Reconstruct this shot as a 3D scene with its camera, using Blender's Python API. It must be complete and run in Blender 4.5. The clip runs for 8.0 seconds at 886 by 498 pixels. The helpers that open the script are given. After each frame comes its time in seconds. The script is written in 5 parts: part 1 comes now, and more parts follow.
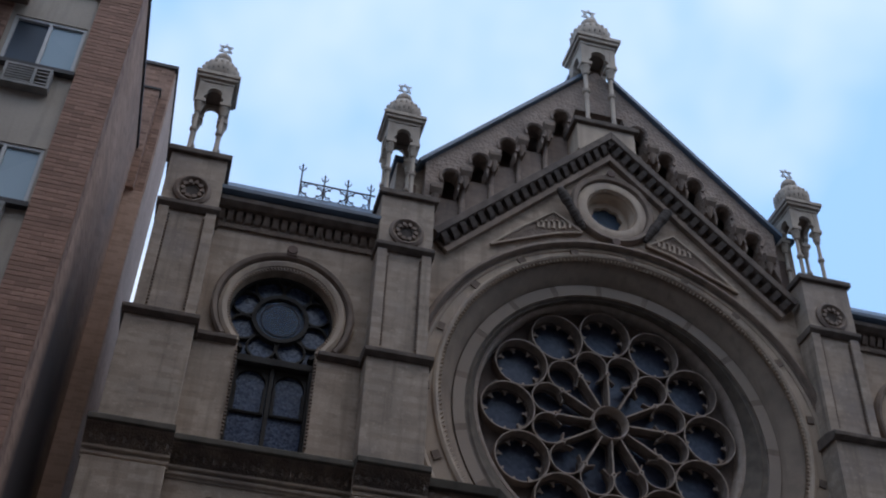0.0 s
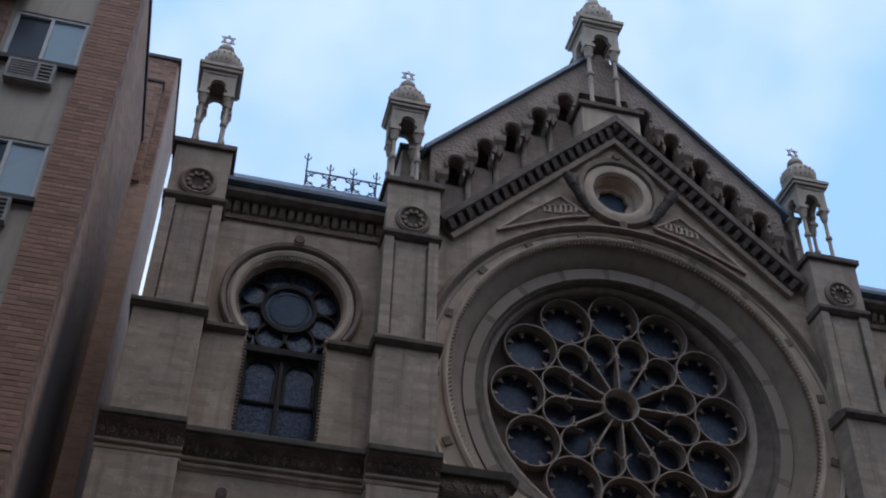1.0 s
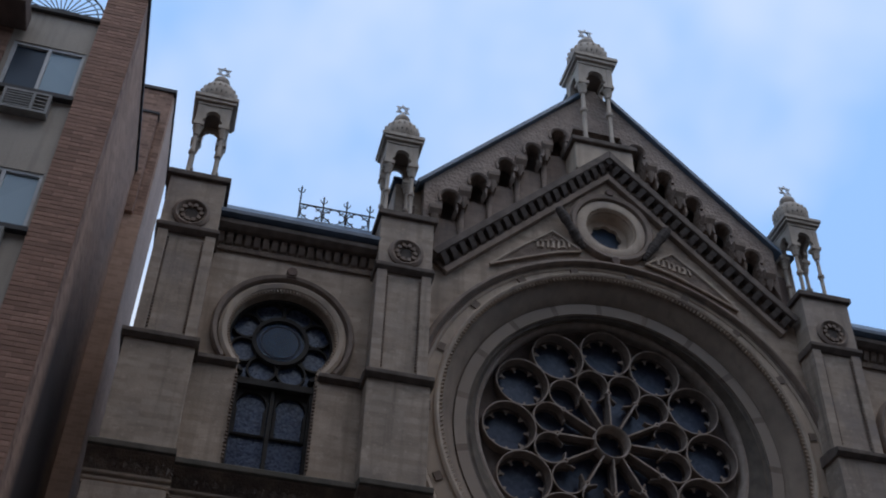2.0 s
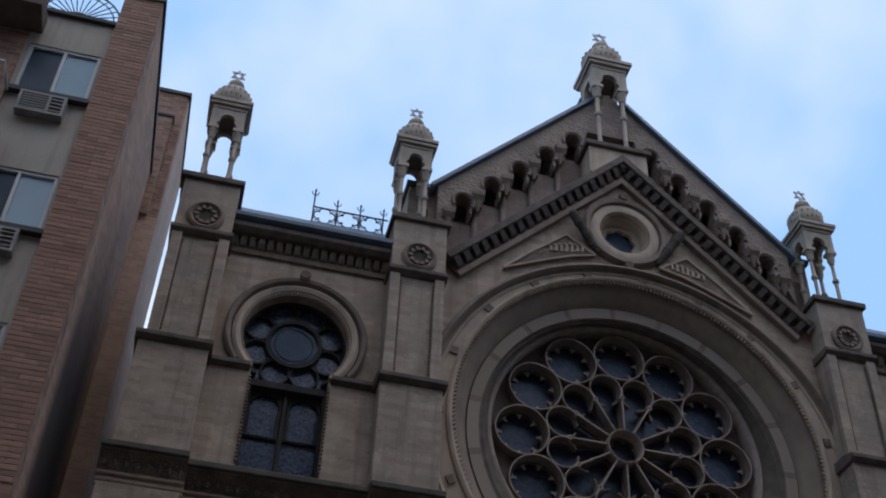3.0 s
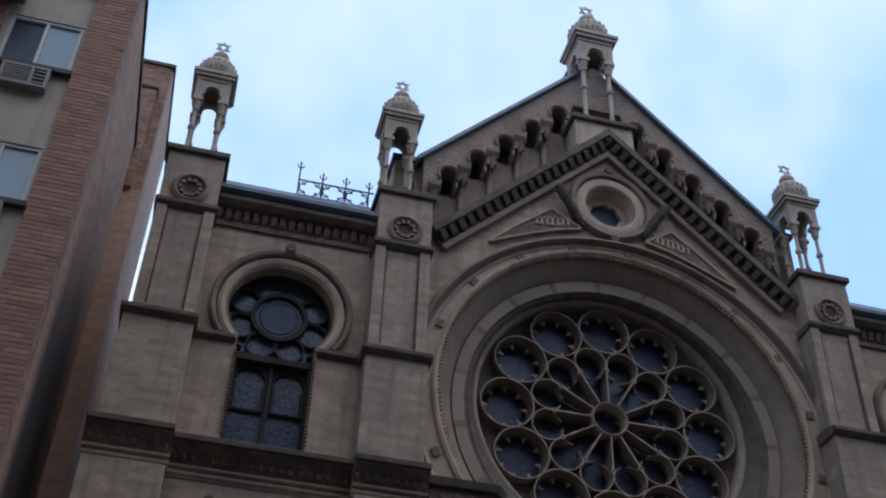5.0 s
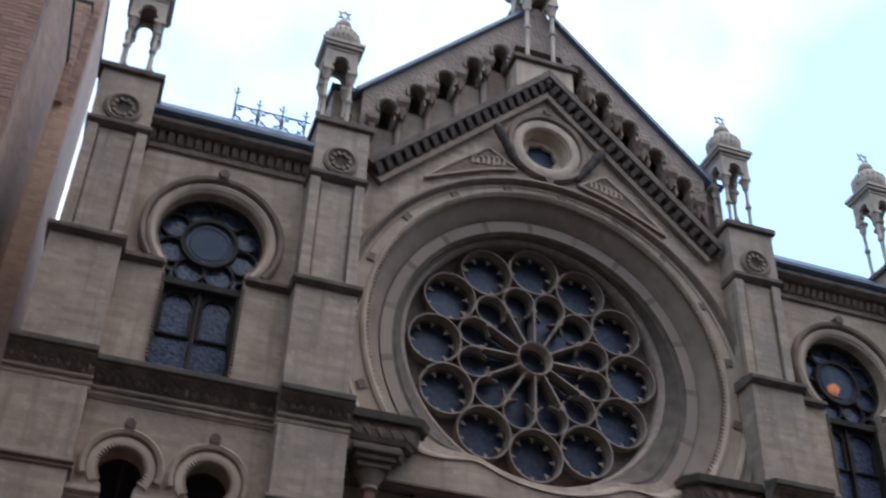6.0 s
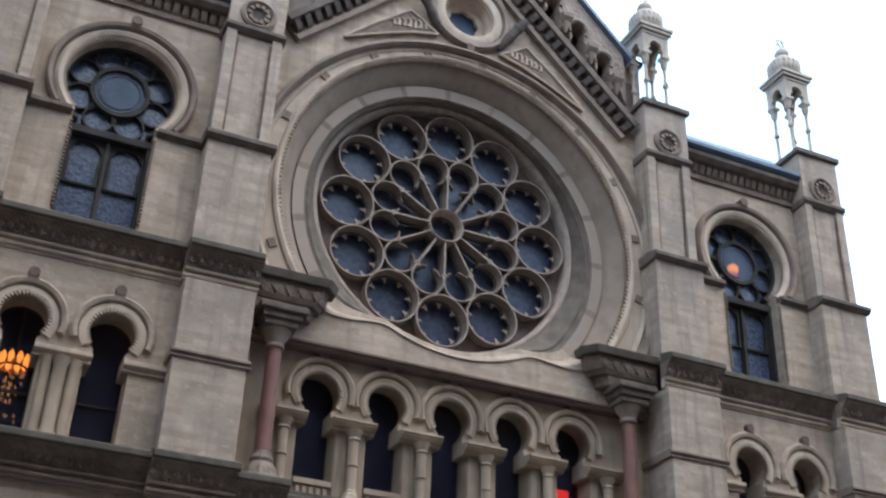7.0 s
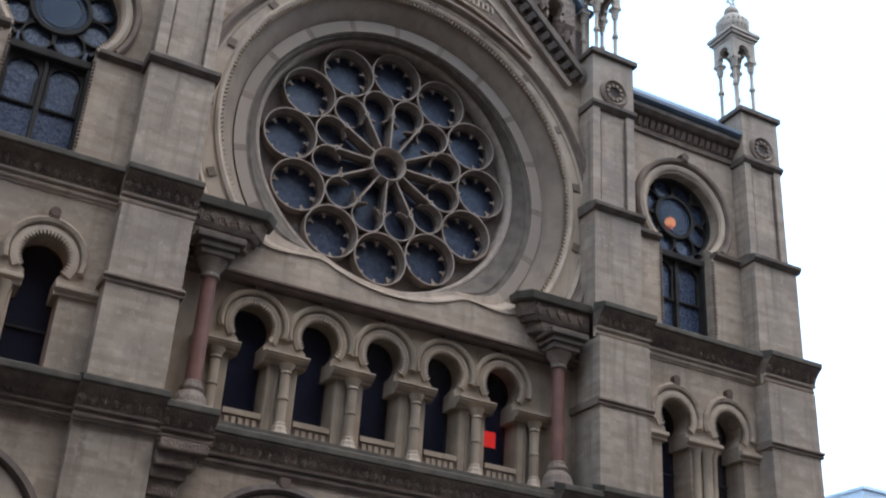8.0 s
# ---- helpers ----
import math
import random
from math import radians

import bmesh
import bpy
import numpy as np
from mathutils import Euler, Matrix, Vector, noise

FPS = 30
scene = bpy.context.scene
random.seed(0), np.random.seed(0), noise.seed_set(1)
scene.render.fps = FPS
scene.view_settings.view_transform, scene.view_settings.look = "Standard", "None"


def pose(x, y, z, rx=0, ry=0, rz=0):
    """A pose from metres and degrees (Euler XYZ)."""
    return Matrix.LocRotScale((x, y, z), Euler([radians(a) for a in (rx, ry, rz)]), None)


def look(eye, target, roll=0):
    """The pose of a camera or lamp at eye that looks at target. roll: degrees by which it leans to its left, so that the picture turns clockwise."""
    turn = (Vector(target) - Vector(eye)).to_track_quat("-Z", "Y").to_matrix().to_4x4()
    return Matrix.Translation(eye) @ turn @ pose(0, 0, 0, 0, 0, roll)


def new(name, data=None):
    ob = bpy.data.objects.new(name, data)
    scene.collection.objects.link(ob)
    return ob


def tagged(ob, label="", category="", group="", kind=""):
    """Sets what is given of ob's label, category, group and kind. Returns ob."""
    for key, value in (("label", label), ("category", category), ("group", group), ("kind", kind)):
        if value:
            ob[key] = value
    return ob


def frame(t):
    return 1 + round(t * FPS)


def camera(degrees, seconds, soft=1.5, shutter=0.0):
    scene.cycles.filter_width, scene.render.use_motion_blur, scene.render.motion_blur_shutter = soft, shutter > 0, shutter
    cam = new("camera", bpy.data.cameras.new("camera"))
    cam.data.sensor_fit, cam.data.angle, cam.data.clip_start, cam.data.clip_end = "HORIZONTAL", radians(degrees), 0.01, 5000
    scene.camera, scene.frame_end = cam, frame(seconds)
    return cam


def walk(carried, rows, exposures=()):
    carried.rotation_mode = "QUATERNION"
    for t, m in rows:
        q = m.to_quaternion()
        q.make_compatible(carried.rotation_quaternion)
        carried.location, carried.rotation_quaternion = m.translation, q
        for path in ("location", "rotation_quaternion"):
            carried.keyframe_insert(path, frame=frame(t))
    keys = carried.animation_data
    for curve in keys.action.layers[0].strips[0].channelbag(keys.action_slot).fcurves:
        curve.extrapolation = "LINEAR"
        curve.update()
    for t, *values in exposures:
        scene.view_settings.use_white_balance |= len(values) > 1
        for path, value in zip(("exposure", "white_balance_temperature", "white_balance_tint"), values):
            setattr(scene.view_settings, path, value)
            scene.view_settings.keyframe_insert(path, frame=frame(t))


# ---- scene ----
EYE = (-6.659, -14.82, 1.6)
cam = camera(41.94, 8.0, soft=2.0, shutter=0.5)
# seconds, heading, pitch, roll
TURNS = [
    (0.0, -13.222, 39.441, 2.716), (0.5, -13.18, 38.806, 1.842), (1.0, -12.808, 38.756, 1.742), (1.2, -13.2, 40.03, 1.85),
    (1.5, -13.387, 40.515, 1.974), (1.7, -13.3, 40.55, 2.0), (2.8, -12.6, 40.02, 2.75), (3.0, -12.314, 40.592, 2.882),
    (3.5, -12.177, 40.799, 3.049), (4.0, -12.223, 40.359, 2.731), (4.2, -12.29, 40.2, 2.62), (5.3, -14.33, 38.64, 2.3),
    (5.5, -15.257, 38.024, 2.287), (5.8, -16.68, 36.9, 2.33), (6.0, -17.65, 36.23, 2.442), (6.3, -20.2, 33.97, 2.78),
    (6.5, -21.077, 32.762, 2.914), (6.7, -21.8, 32.1, 2.82), (7.0, -23.069, 29.729, 2.376), (7.2, -24.15, 29.36, 2.15),
    (7.5, -25.758, 28.147, 2.293), (7.8, -26.4, 27.5, 3.1), (8.0, -26.629, 26.92, 3.706)]


def gaze(yaw, pitch, roll):
    y, p = radians(yaw), radians(pitch)
    way = Vector((-math.sin(y) * math.cos(p), math.cos(y) * math.cos(p), math.sin(p)))
    return look(EYE, Vector(EYE) + way, roll)


walk(cam, [(t, gaze(a, b, c)) for t, a, b, c in TURNS],
     exposures=[(0.0, 0.12, 6450, 14), (1.0, 0.12, 6450, 14), (1.5, -0.03, 6450, 14), (1.7, -0.15, 6450, 14), (2.8, -0.02, 6500, 14), (4.2, 0.02, 6500, 14), (5.3, 0.35, 6550, 15), (5.6, 0.52, 6600, 15), (6.1, 1.05, 6700, 14), (6.6, 1.64, 6750, 11), (7.2, 1.83, 6700, 10), (8.0, 1.42, 6750, 11)])

# ---- light ----
SUN_EL, SUN_AZ = 62.0, 152.0
world = bpy.data.worlds.new("overcast_sky")
scene.world = world
world.use_nodes = True
wn, wl = world.node_tree.nodes, world.node_tree.links
wn.clear()
sky = wn.new("ShaderNodeTexSky")
sky.sky_type = "NISHITA"
sky.sun_disc = False
sky.sun_elevation, sky.sun_rotation = radians(SUN_EL), radians(SUN_AZ)
sky.air_density, sky.dust_density = 1.0, 2.0
coord = wn.new("ShaderNodeTexCoord")
cloud = wn.new("ShaderNodeTexNoise")
cloud.inputs["Scale"].default_value, cloud.inputs["Detail"].default_value = 2.6, 4.0
cloud.inputs["Roughness"].default_value = 0.5
wl.new(coord.outputs["Generated"], cloud.inputs["Vector"])
ramp = wn.new("ShaderNodeValToRGB")
ramp.color_ramp.elements[0].position, ramp.color_ramp.elements[1].position = 0.40, 0.68
ramp.color_ramp.elements[0].color = (0.33, 0.585, 0.99, 1)
ramp.color_ramp.elements[1].color = (0.82, 0.905, 1.0, 1)
gain = wn.new("ShaderNodeMix")
gain.data_type, gain.blend_type = "RGBA", "MULTIPLY"
gain.inputs["Factor"].default_value = 1.0
gain.inputs[7].default_value = (12, 12, 12, 1)
wl.new(ramp.outputs["Color"], gain.inputs[6])
wl.new(cloud.outputs["Fac"], ramp.inputs["Fac"])
mixc = wn.new("ShaderNodeMix")
mixc.data_type = "RGBA"
mixc.inputs["Factor"].default_value = 0.88
wl.new(sky.outputs["Color"], mixc.inputs[6])
wl.new(gain.outputs[2], mixc.inputs[7])
back = wn.new("ShaderNodeBackground")
back.inputs["Strength"].default_value = 0.1
wl.new(mixc.outputs[2], back.inputs["Color"])
wout = wn.new("ShaderNodeOutputWorld")
wl.new(back.outputs["Background"], wout.inputs["Surface"])

sun_data = bpy.data.lights.new("sun", "SUN")
sun_data.energy, sun_data.angle, sun_data.color = 0.5, radians(40), (1.0, 0.86, 0.7)
sun = new("sun", sun_data)
sa, se = radians(SUN_AZ), radians(SUN_EL)
sun.matrix_world = look((Vector((math.sin(sa) * math.cos(se), math.cos(sa) * math.cos(se), math.sin(se))) * 60), (0, 0, 0))


# ---- materials ----
def surface(name, base, other, rough=0.85, scale=3.0, grain=60.0, bump=0.25, streak=0.0, spec=0.3, metal=0.0,
            stain=None, course=None, carve=0.0, vary=0.0, soot=0.0):
    """Two tones in large patches, fine grain and relief, rain streaks, sooty stains, faint masonry courses."""
    m = bpy.data.materials.new(name)
    m.use_nodes = True
    n, l = m.node_tree.nodes, m.node_tree.links
    b = n["Principled BSDF"]
    b.inputs["Roughness"].default_value = rough
    b.inputs["Metallic"].default_value = metal
    b.inputs["Specular IOR Level"].default_value = spec
    tc = n.new("ShaderNodeTexCoord")

    def tex(sc, detail, stretch=(1, 1, 1)):
        mp = n.new("ShaderNodeMapping")
        mp.inputs["Scale"].default_value = stretch
        l.new(tc.outputs["Object"], mp.inputs["Vector"])
        t = n.new("ShaderNodeTexNoise")
        t.inputs["Scale"].default_value, t.inputs["Detail"].default_value = sc, detail
        l.new(mp.outputs["Vector"], t.inputs["Vector"])
        return t.outputs["Fac"]

    def ramped(fac, lo, hi):
        r = n.new("ShaderNodeMapRange")
        r.inputs["From Min"].default_value, r.inputs["From Max"].default_value = lo, hi
        l.new(fac, r.inputs["Value"])
        return r.outputs["Result"]

    def mix(fac, a, c, amount=1.0, mode="MIX"):
        x = n.new("ShaderNodeMix")
        x.data_type, x.blend_type = "RGBA", mode
        if amount < 1.0:
            mu = n.new("ShaderNodeMath")
            mu.operation = "MULTIPLY"
            l.new(fac, mu.inputs[0])
            mu.inputs[1].default_value = amount
            fac = mu.outputs[0]
        l.new(fac, x.inputs["Factor"])
        for s, v in ((6, a), (7, c)):
            if isinstance(v, tuple):
                x.inputs[s].default_value = (*v, 1)
            else:
                l.new(v, x.inputs[s])
        return x.outputs[2]

    col = mix(ramped(tex(scale, 4), 0.35, 0.65), base, other)
    fine = tex(grain, 3)
    dark = tuple(c * 0.72 for c in base)
    col = mix(ramped(fine, 0.5, 0.75), col, dark, 0.5)
    height = fine
    if course:
        w, h, mortar, amt = course
        br = n.new("ShaderNodeTexBrick")
        br.inputs["Scale"].default_value = 1.0
        br.inputs["Brick Width"].default_value, br.inputs["Row Height"].default_value = w, h
        br.inputs["Mortar Size"].default_value = 0.008
        br.inputs["Mortar Smooth"].default_value = 0.4
        br.inputs["Color1"].default_value = (0.5, 0.46, 0.44, 1)
        br.inputs["Color2"].default_value = (1.0, 1.0, 1.0, 1)
        br.inputs["Mortar"].default_value = (*mortar, 1)
        # lay the courses along x and z on front faces, along y and z on side faces
        sep = n.new("ShaderNodeSeparateXYZ")
        l.new(tc.outputs["Object"], sep.inputs[0])
        add = n.new("ShaderNodeMath")
        l.new(sep.outputs[0], add.inputs[0])
        l.new(sep.outputs[1], add.inputs[1])
        com = n.new("ShaderNodeCombineXYZ")
        l.new(add.outputs[0], com.inputs[0])
        l.new(sep.outputs[2], com.inputs[1])
        l.new(com.outputs[0], br.inputs["Vector"])
        one = n.new("ShaderNodeValue")
        one.outputs[0].default_value = amt
        col = mix(one.outputs[0], col, br.outputs["Color"], 1.0, "MULTIPLY")
    if streak:
        col = mix(ramped(tex(2.2, 4, (3.2, 3.2, 0.22)), 0.52, 0.78), col, tuple(c * 0.38 for c in base), streak)
    if stain:
        col = mix(ramped(tex(1.1, 6), 0.52, 0.72), col, stain, 0.75)
    if soot:
        # small sooty smudges and long thin washes along the beds
        col = mix(ramped(tex(5.0, 6, (1, 1, 2.6)), 0.56, 0.7), col, tuple(c * 0.5 for c in base), soot)
        col = mix(ramped(tex(14.0, 4), 0.6, 0.72), col, tuple(min(c * 1.25, 0.6) for c in base), 0.35)
    if vary:
        oi = n.new("ShaderNodeObjectInfo")
        col = mix(oi.outputs["Random"], col, tuple(c * 0.55 for c in base), vary)
    l.new(col, b.inputs["Base Color"])
    bp = n.new("ShaderNodeBump")
    bp.inputs["Strength"].default_value, bp.inputs["Distance"].default_value = bump, 0.02
    if carve:
        vo = n.new("ShaderNodeTexVoronoi")
        vo.inputs["Scale"].default_value = carve
        l.new(tc.outputs["Object"], vo.inputs["Vector"])
        l.new(vo.outputs["Distance"], bp.inputs["Height"])
        bp.inputs["Distance"].default_value = 0.035
        bp.inputs["Strength"].default_value = 0.6
    else:
        l.new(height, bp.inputs["Height"])
    l.new(bp.outputs["Normal"], b.inputs["Normal"])
    return m


STONE = surface("tan_stone", (0.505, 0.395, 0.3), (0.405, 0.316, 0.24), streak=0.6, grain=35.0, course=(0.45, 0.1, (0.75, 0.75, 0.75), 0.45), stain=(0.29, 0.235, 0.185), soot=0.55)
PIERS = surface("pier_stone", (0.475, 0.377, 0.29), (0.365, 0.294, 0.23), streak=0.9, grain=35.0, course=(0.5, 0.1, (0.75, 0.75, 0.75), 0.45), stain=(0.24, 0.2, 0.178), soot=0.5)
TRIM = surface("smooth_stone", (0.51, 0.405, 0.308), (0.43, 0.34, 0.26), streak=0.45, bump=0.2, stain=(0.27, 0.22, 0.189))
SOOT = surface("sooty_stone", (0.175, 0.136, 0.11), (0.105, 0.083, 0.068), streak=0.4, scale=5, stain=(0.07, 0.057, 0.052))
SLAB = surface("mossy_weathered_slab", (0.13, 0.108, 0.084), (0.085, 0.073, 0.058), streak=0.4, scale=4, stain=(0.065, 0.062, 0.048))
CARVED = surface("carved_stone", (0.25, 0.185, 0.14), (0.155, 0.115, 0.088), scale=6, carve=40.0, stain=(0.09, 0.07, 0.063))
# tan stone darkened throughout, with the soffit's shade put into its colour
DEEP = surface("shaded_soffit_stone", (0.3, 0.23, 0.173), (0.23, 0.177, 0.135), streak=0.4)
# black for the sooty crocket and for painted shade in hollows and slots
SOOTSHADE = surface("sooty_and_shade_black", (0.09, 0.072, 0.06), (0.06, 0.048, 0.042), scale=8)
CARVEDTAN = surface("carved_tan_stone", (0.35, 0.275, 0.221), (0.26, 0.205, 0.167), scale=6, carve=55.0, stain=(0.14, 0.11, 0.095))
DIAPER = surface("diapered_gable_stone", (0.33, 0.255, 0.205), (0.25, 0.195, 0.159), scale=4, carve=15.0, stain=(0.15, 0.12, 0.103))
REVEAL = surface("weathered_reveal", (0.265, 0.2, 0.155), (0.18, 0.137, 0.108), streak=0.4)
VOUSS = surface("voussoir_stone", (0.34, 0.27, 0.213), (0.31, 0.25, 0.200), vary=0.25, stain=(0.28, 0.23, 0.194))
# buff stone, toned down for dirt and for the shade of the arcade recess
BUFF = surface("buff_weathered_shaded_stone", (0.4, 0.31, 0.225), (0.31, 0.24, 0.175), streak=0.5, bump=0.2, stain=(0.2, 0.155, 0.115))
BROWN = surface("brownstone", (0.17, 0.115, 0.09), (0.12, 0.085, 0.07))
PINKCOL = surface("red_granite", (0.24, 0.115, 0.09), (0.17, 0.085, 0.07), rough=0.6, grain=120)
PALE = surface("pale_terracotta", (0.48, 0.4, 0.32), (0.35, 0.295, 0.24), streak=0.45, stain=(0.22, 0.19, 0.16))
WARM = surface("gable_stone", (0.33, 0.255, 0.205), (0.26, 0.2, 0.164), streak=0.6, soot=0.5, course=(0.3, 0.1, (0.75, 0.75, 0.750), 0.3), stain=(0.13, 0.11, 0.097))
TRACERY = surface("tracery_stone", (0.42, 0.335, 0.275), (0.32, 0.255, 0.205), rough=0.7, scale=8)
# darker tone for the fin sides: their shade is put into the colour
FIN = surface("shaded_tracery_sides", (0.27, 0.21, 0.17), (0.2, 0.157, 0.13), rough=0.8, scale=8)
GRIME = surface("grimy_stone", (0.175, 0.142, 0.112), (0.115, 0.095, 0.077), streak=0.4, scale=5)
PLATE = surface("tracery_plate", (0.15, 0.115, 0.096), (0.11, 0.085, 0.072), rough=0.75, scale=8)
SLATE = surface("slate_metal", (0.075, 0.105, 0.145), (0.05, 0.072, 0.1), rough=0.45, spec=0.5)
LEADBLUE = surface("blue_metal_flashing", (0.12, 0.17, 0.23), (0.09, 0.13, 0.18), rough=0.4, spec=0.5)
IRON = surface("wrought_iron", (0.03, 0.03, 0.035), (0.045, 0.04, 0.04), rough=0.6, metal=0.4)
STARM = surface("galvanised_metal", (0.5, 0.5, 0.5), (0.4, 0.4, 0.4), rough=0.5, metal=0.3)
DARKWOOD = surface("dark_window_frame", (0.035, 0.032, 0.03), (0.055, 0.05, 0.045), rough=0.7, spec=0.1)
BRICK = surface("brown_brick", (0.41, 0.255, 0.185), (0.27, 0.17, 0.125), scale=2.5, course=(0.27, 0.08, (1.0, 0.97, 0.94), 0.9), streak=0.25, soot=0.35)
BRICKUNIT = surface("fired_brick", (0.46, 0.275, 0.2), (0.33, 0.195, 0.142), scale=6, vary=0.95, soot=0.4)
BRICKSIDE = surface("side_brick", (0.5, 0.315, 0.22), (0.43, 0.27, 0.19), scale=0.8, course=(0.21, 0.075, (1.0, 0.97, 0.93), 0.7), stain=(0.3, 0.19, 0.14))
STUCCO = surface("grey_stucco", (0.46, 0.4, 0.33), (0.4, 0.35, 0.29), scale=1.2, streak=0.35)
GREYALU = surface("dull_aluminium", (0.3, 0.28, 0.26), (0.23, 0.22, 0.2), rough=0.5, streak=0.4)
ALU = surface("white_aluminium", (0.6, 0.6, 0.58), (0.5, 0.5, 0.49), rough=0.45, streak=0.3)
COPING = surface("dark_coping", (0.05, 0.045, 0.045), (0.07, 0.065, 0.06), rough=0.6)
ASPHALT = surface("asphalt", (0.05, 0.05, 0.052), (0.065, 0.063, 0.06), scale=1.5)
RENDERED = surface("pale_side_brick", (0.52, 0.355, 0.265), (0.44, 0.3, 0.225), scale=0.8, streak=0.3, course=(0.21, 0.075, (1.0, 0.97, 0.93), 0.4))
PAVING = surface("concrete_paving", (0.2, 0.195, 0.185), (0.16, 0.155, 0.148), scale=1.5)
PLAIN = surface("plain_brick_wall", (0.25, 0.17, 0.13), (0.2, 0.14, 0.11), course=(0.21, 0.075, (0.9, 0.9, 0.9), 0.6))
FARWALL = surface("pale_blue_panels", (0.45, 0.52, 0.58), (0.4, 0.47, 0.53), rough=0.5)
PLASTER = surface("unlit_interior_plaster", (0.12, 0.1, 0.08), (0.09, 0.075, 0.06))
BRASS = surface("brass", (0.5, 0.32, 0.12), (0.4, 0.25, 0.1), rough=0.35, metal=1.0)


def glass(name, tint, other, scale, clear, rough=0.12, spec=0.5, wave=0.35):
    """Leaded window glass: uneven, tinted, partly see-through."""
    m = bpy.data.materials.new(name)
    m.use_nodes = True
    n, l = m.node_tree.nodes, m.node_tree.links
    b = n["Principled BSDF"]
    b.inputs["Roughness"].default_value = rough
    b.inputs["Specular IOR Level"].default_value = spec
    tc = n.new("ShaderNodeTexCoord")
    v = n.new("ShaderNodeTexVoronoi")
    v.inputs["Scale"].default_value = scale
    l.new(tc.outputs["Object"], v.inputs["Vector"])
    hs = n.new("ShaderNodeSeparateColor")
    l.new(v.outputs["Color"], hs.inputs[0])
    x = n.new("ShaderNodeMix")
    x.data_type = "RGBA"
    l.new(hs.outputs[0], x.inputs["Factor"])
    x.inputs[6].default_value, x.inputs[7].default_value = (*tint, 1), (*other, 1)
    l.new(x.outputs[2], b.inputs["Base Color"])
    b.inputs["Alpha"].default_value = 1.0 - clear
    nz = n.new("ShaderNodeTexNoise")
    nz.inputs["Scale"].default_value = 9.0
    l.new(tc.outputs["Object"], nz.inputs["Vector"])
    bp = n.new("ShaderNodeBump")
    bp.inputs["Strength"].default_value, bp.inputs["Distance"].default_value = wave, 0.02
    l.new(nz.outputs["Fac"], bp.inputs["Height"])
    l.new(bp.outputs["Normal"], b.inputs["Normal"])
    return m


ROSEGLASS = glass("blue_leaded_glass", (0.032, 0.04, 0.068), (0.06, 0.072, 0.108), 14.0, 0.0, 0.3, 0.33)
KEYGLASS = glass("stained_glass", (0.022, 0.032, 0.065), (0.1, 0.125, 0.18), 34.0, 0.0, 0.2, 0.35)
CLEARGLASS = glass("round_clear_glass", (0.03, 0.055, 0.1), (0.06, 0.1, 0.15), 12.0, 0.4, 0.25, 0.25)
DARKGLASS = glass("dark_glass", (0.012, 0.015, 0.032), (0.02, 0.024, 0.046), 12.0, 0.5, 0.35, 0.12)
FLATGLASS = glass("apartment_glass", (0.05, 0.065, 0.085), (0.055, 0.07, 0.09), 1.0, 0.0, 0.3, 0.25, 0.01)
BLIND = glass("pale_blind_behind_glass", (0.31, 0.4, 0.44), (0.33, 0.42, 0.46), 1.5, 0.0, 0.08, 0.5, 0.01)


def darkened_low(m, y0, y1, z0, z1, dark, dark_from):
    """A ragged darkening low on a wall, between two depths."""
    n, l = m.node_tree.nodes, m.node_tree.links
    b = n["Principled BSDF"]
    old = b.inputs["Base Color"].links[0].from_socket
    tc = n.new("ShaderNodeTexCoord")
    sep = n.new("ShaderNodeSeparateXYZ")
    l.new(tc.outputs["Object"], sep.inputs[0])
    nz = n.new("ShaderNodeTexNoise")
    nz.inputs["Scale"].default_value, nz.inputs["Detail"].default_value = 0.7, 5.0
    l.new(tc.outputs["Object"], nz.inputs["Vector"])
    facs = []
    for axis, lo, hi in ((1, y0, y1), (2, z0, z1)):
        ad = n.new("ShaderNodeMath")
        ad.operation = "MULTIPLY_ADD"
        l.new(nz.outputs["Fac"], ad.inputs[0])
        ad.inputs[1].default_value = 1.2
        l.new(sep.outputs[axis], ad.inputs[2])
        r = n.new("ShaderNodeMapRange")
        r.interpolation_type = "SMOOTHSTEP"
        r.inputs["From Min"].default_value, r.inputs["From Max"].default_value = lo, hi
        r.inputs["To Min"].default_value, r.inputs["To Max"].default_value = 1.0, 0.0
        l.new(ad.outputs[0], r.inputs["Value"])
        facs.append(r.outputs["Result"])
    # the brick return beside the corner keeps its own colour
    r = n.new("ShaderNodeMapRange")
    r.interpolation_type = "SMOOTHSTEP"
    r.inputs["From Min"].default_value, r.inputs["From Max"].default_value = dark_from, dark_from + 0.8
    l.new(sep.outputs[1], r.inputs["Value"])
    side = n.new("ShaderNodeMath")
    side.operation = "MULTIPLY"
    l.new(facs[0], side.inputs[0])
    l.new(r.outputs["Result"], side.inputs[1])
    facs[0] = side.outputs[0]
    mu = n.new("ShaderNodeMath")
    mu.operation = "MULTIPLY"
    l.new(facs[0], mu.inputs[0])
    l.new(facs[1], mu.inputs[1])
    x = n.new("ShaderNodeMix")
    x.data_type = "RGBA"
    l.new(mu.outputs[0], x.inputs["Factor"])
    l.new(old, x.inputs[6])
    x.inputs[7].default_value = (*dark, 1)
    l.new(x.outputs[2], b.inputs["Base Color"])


darkened_low(BRICKSIDE, 1.4, 3.6, 11.0, 14.4, (0.05, 0.034, 0.028), -1.5)


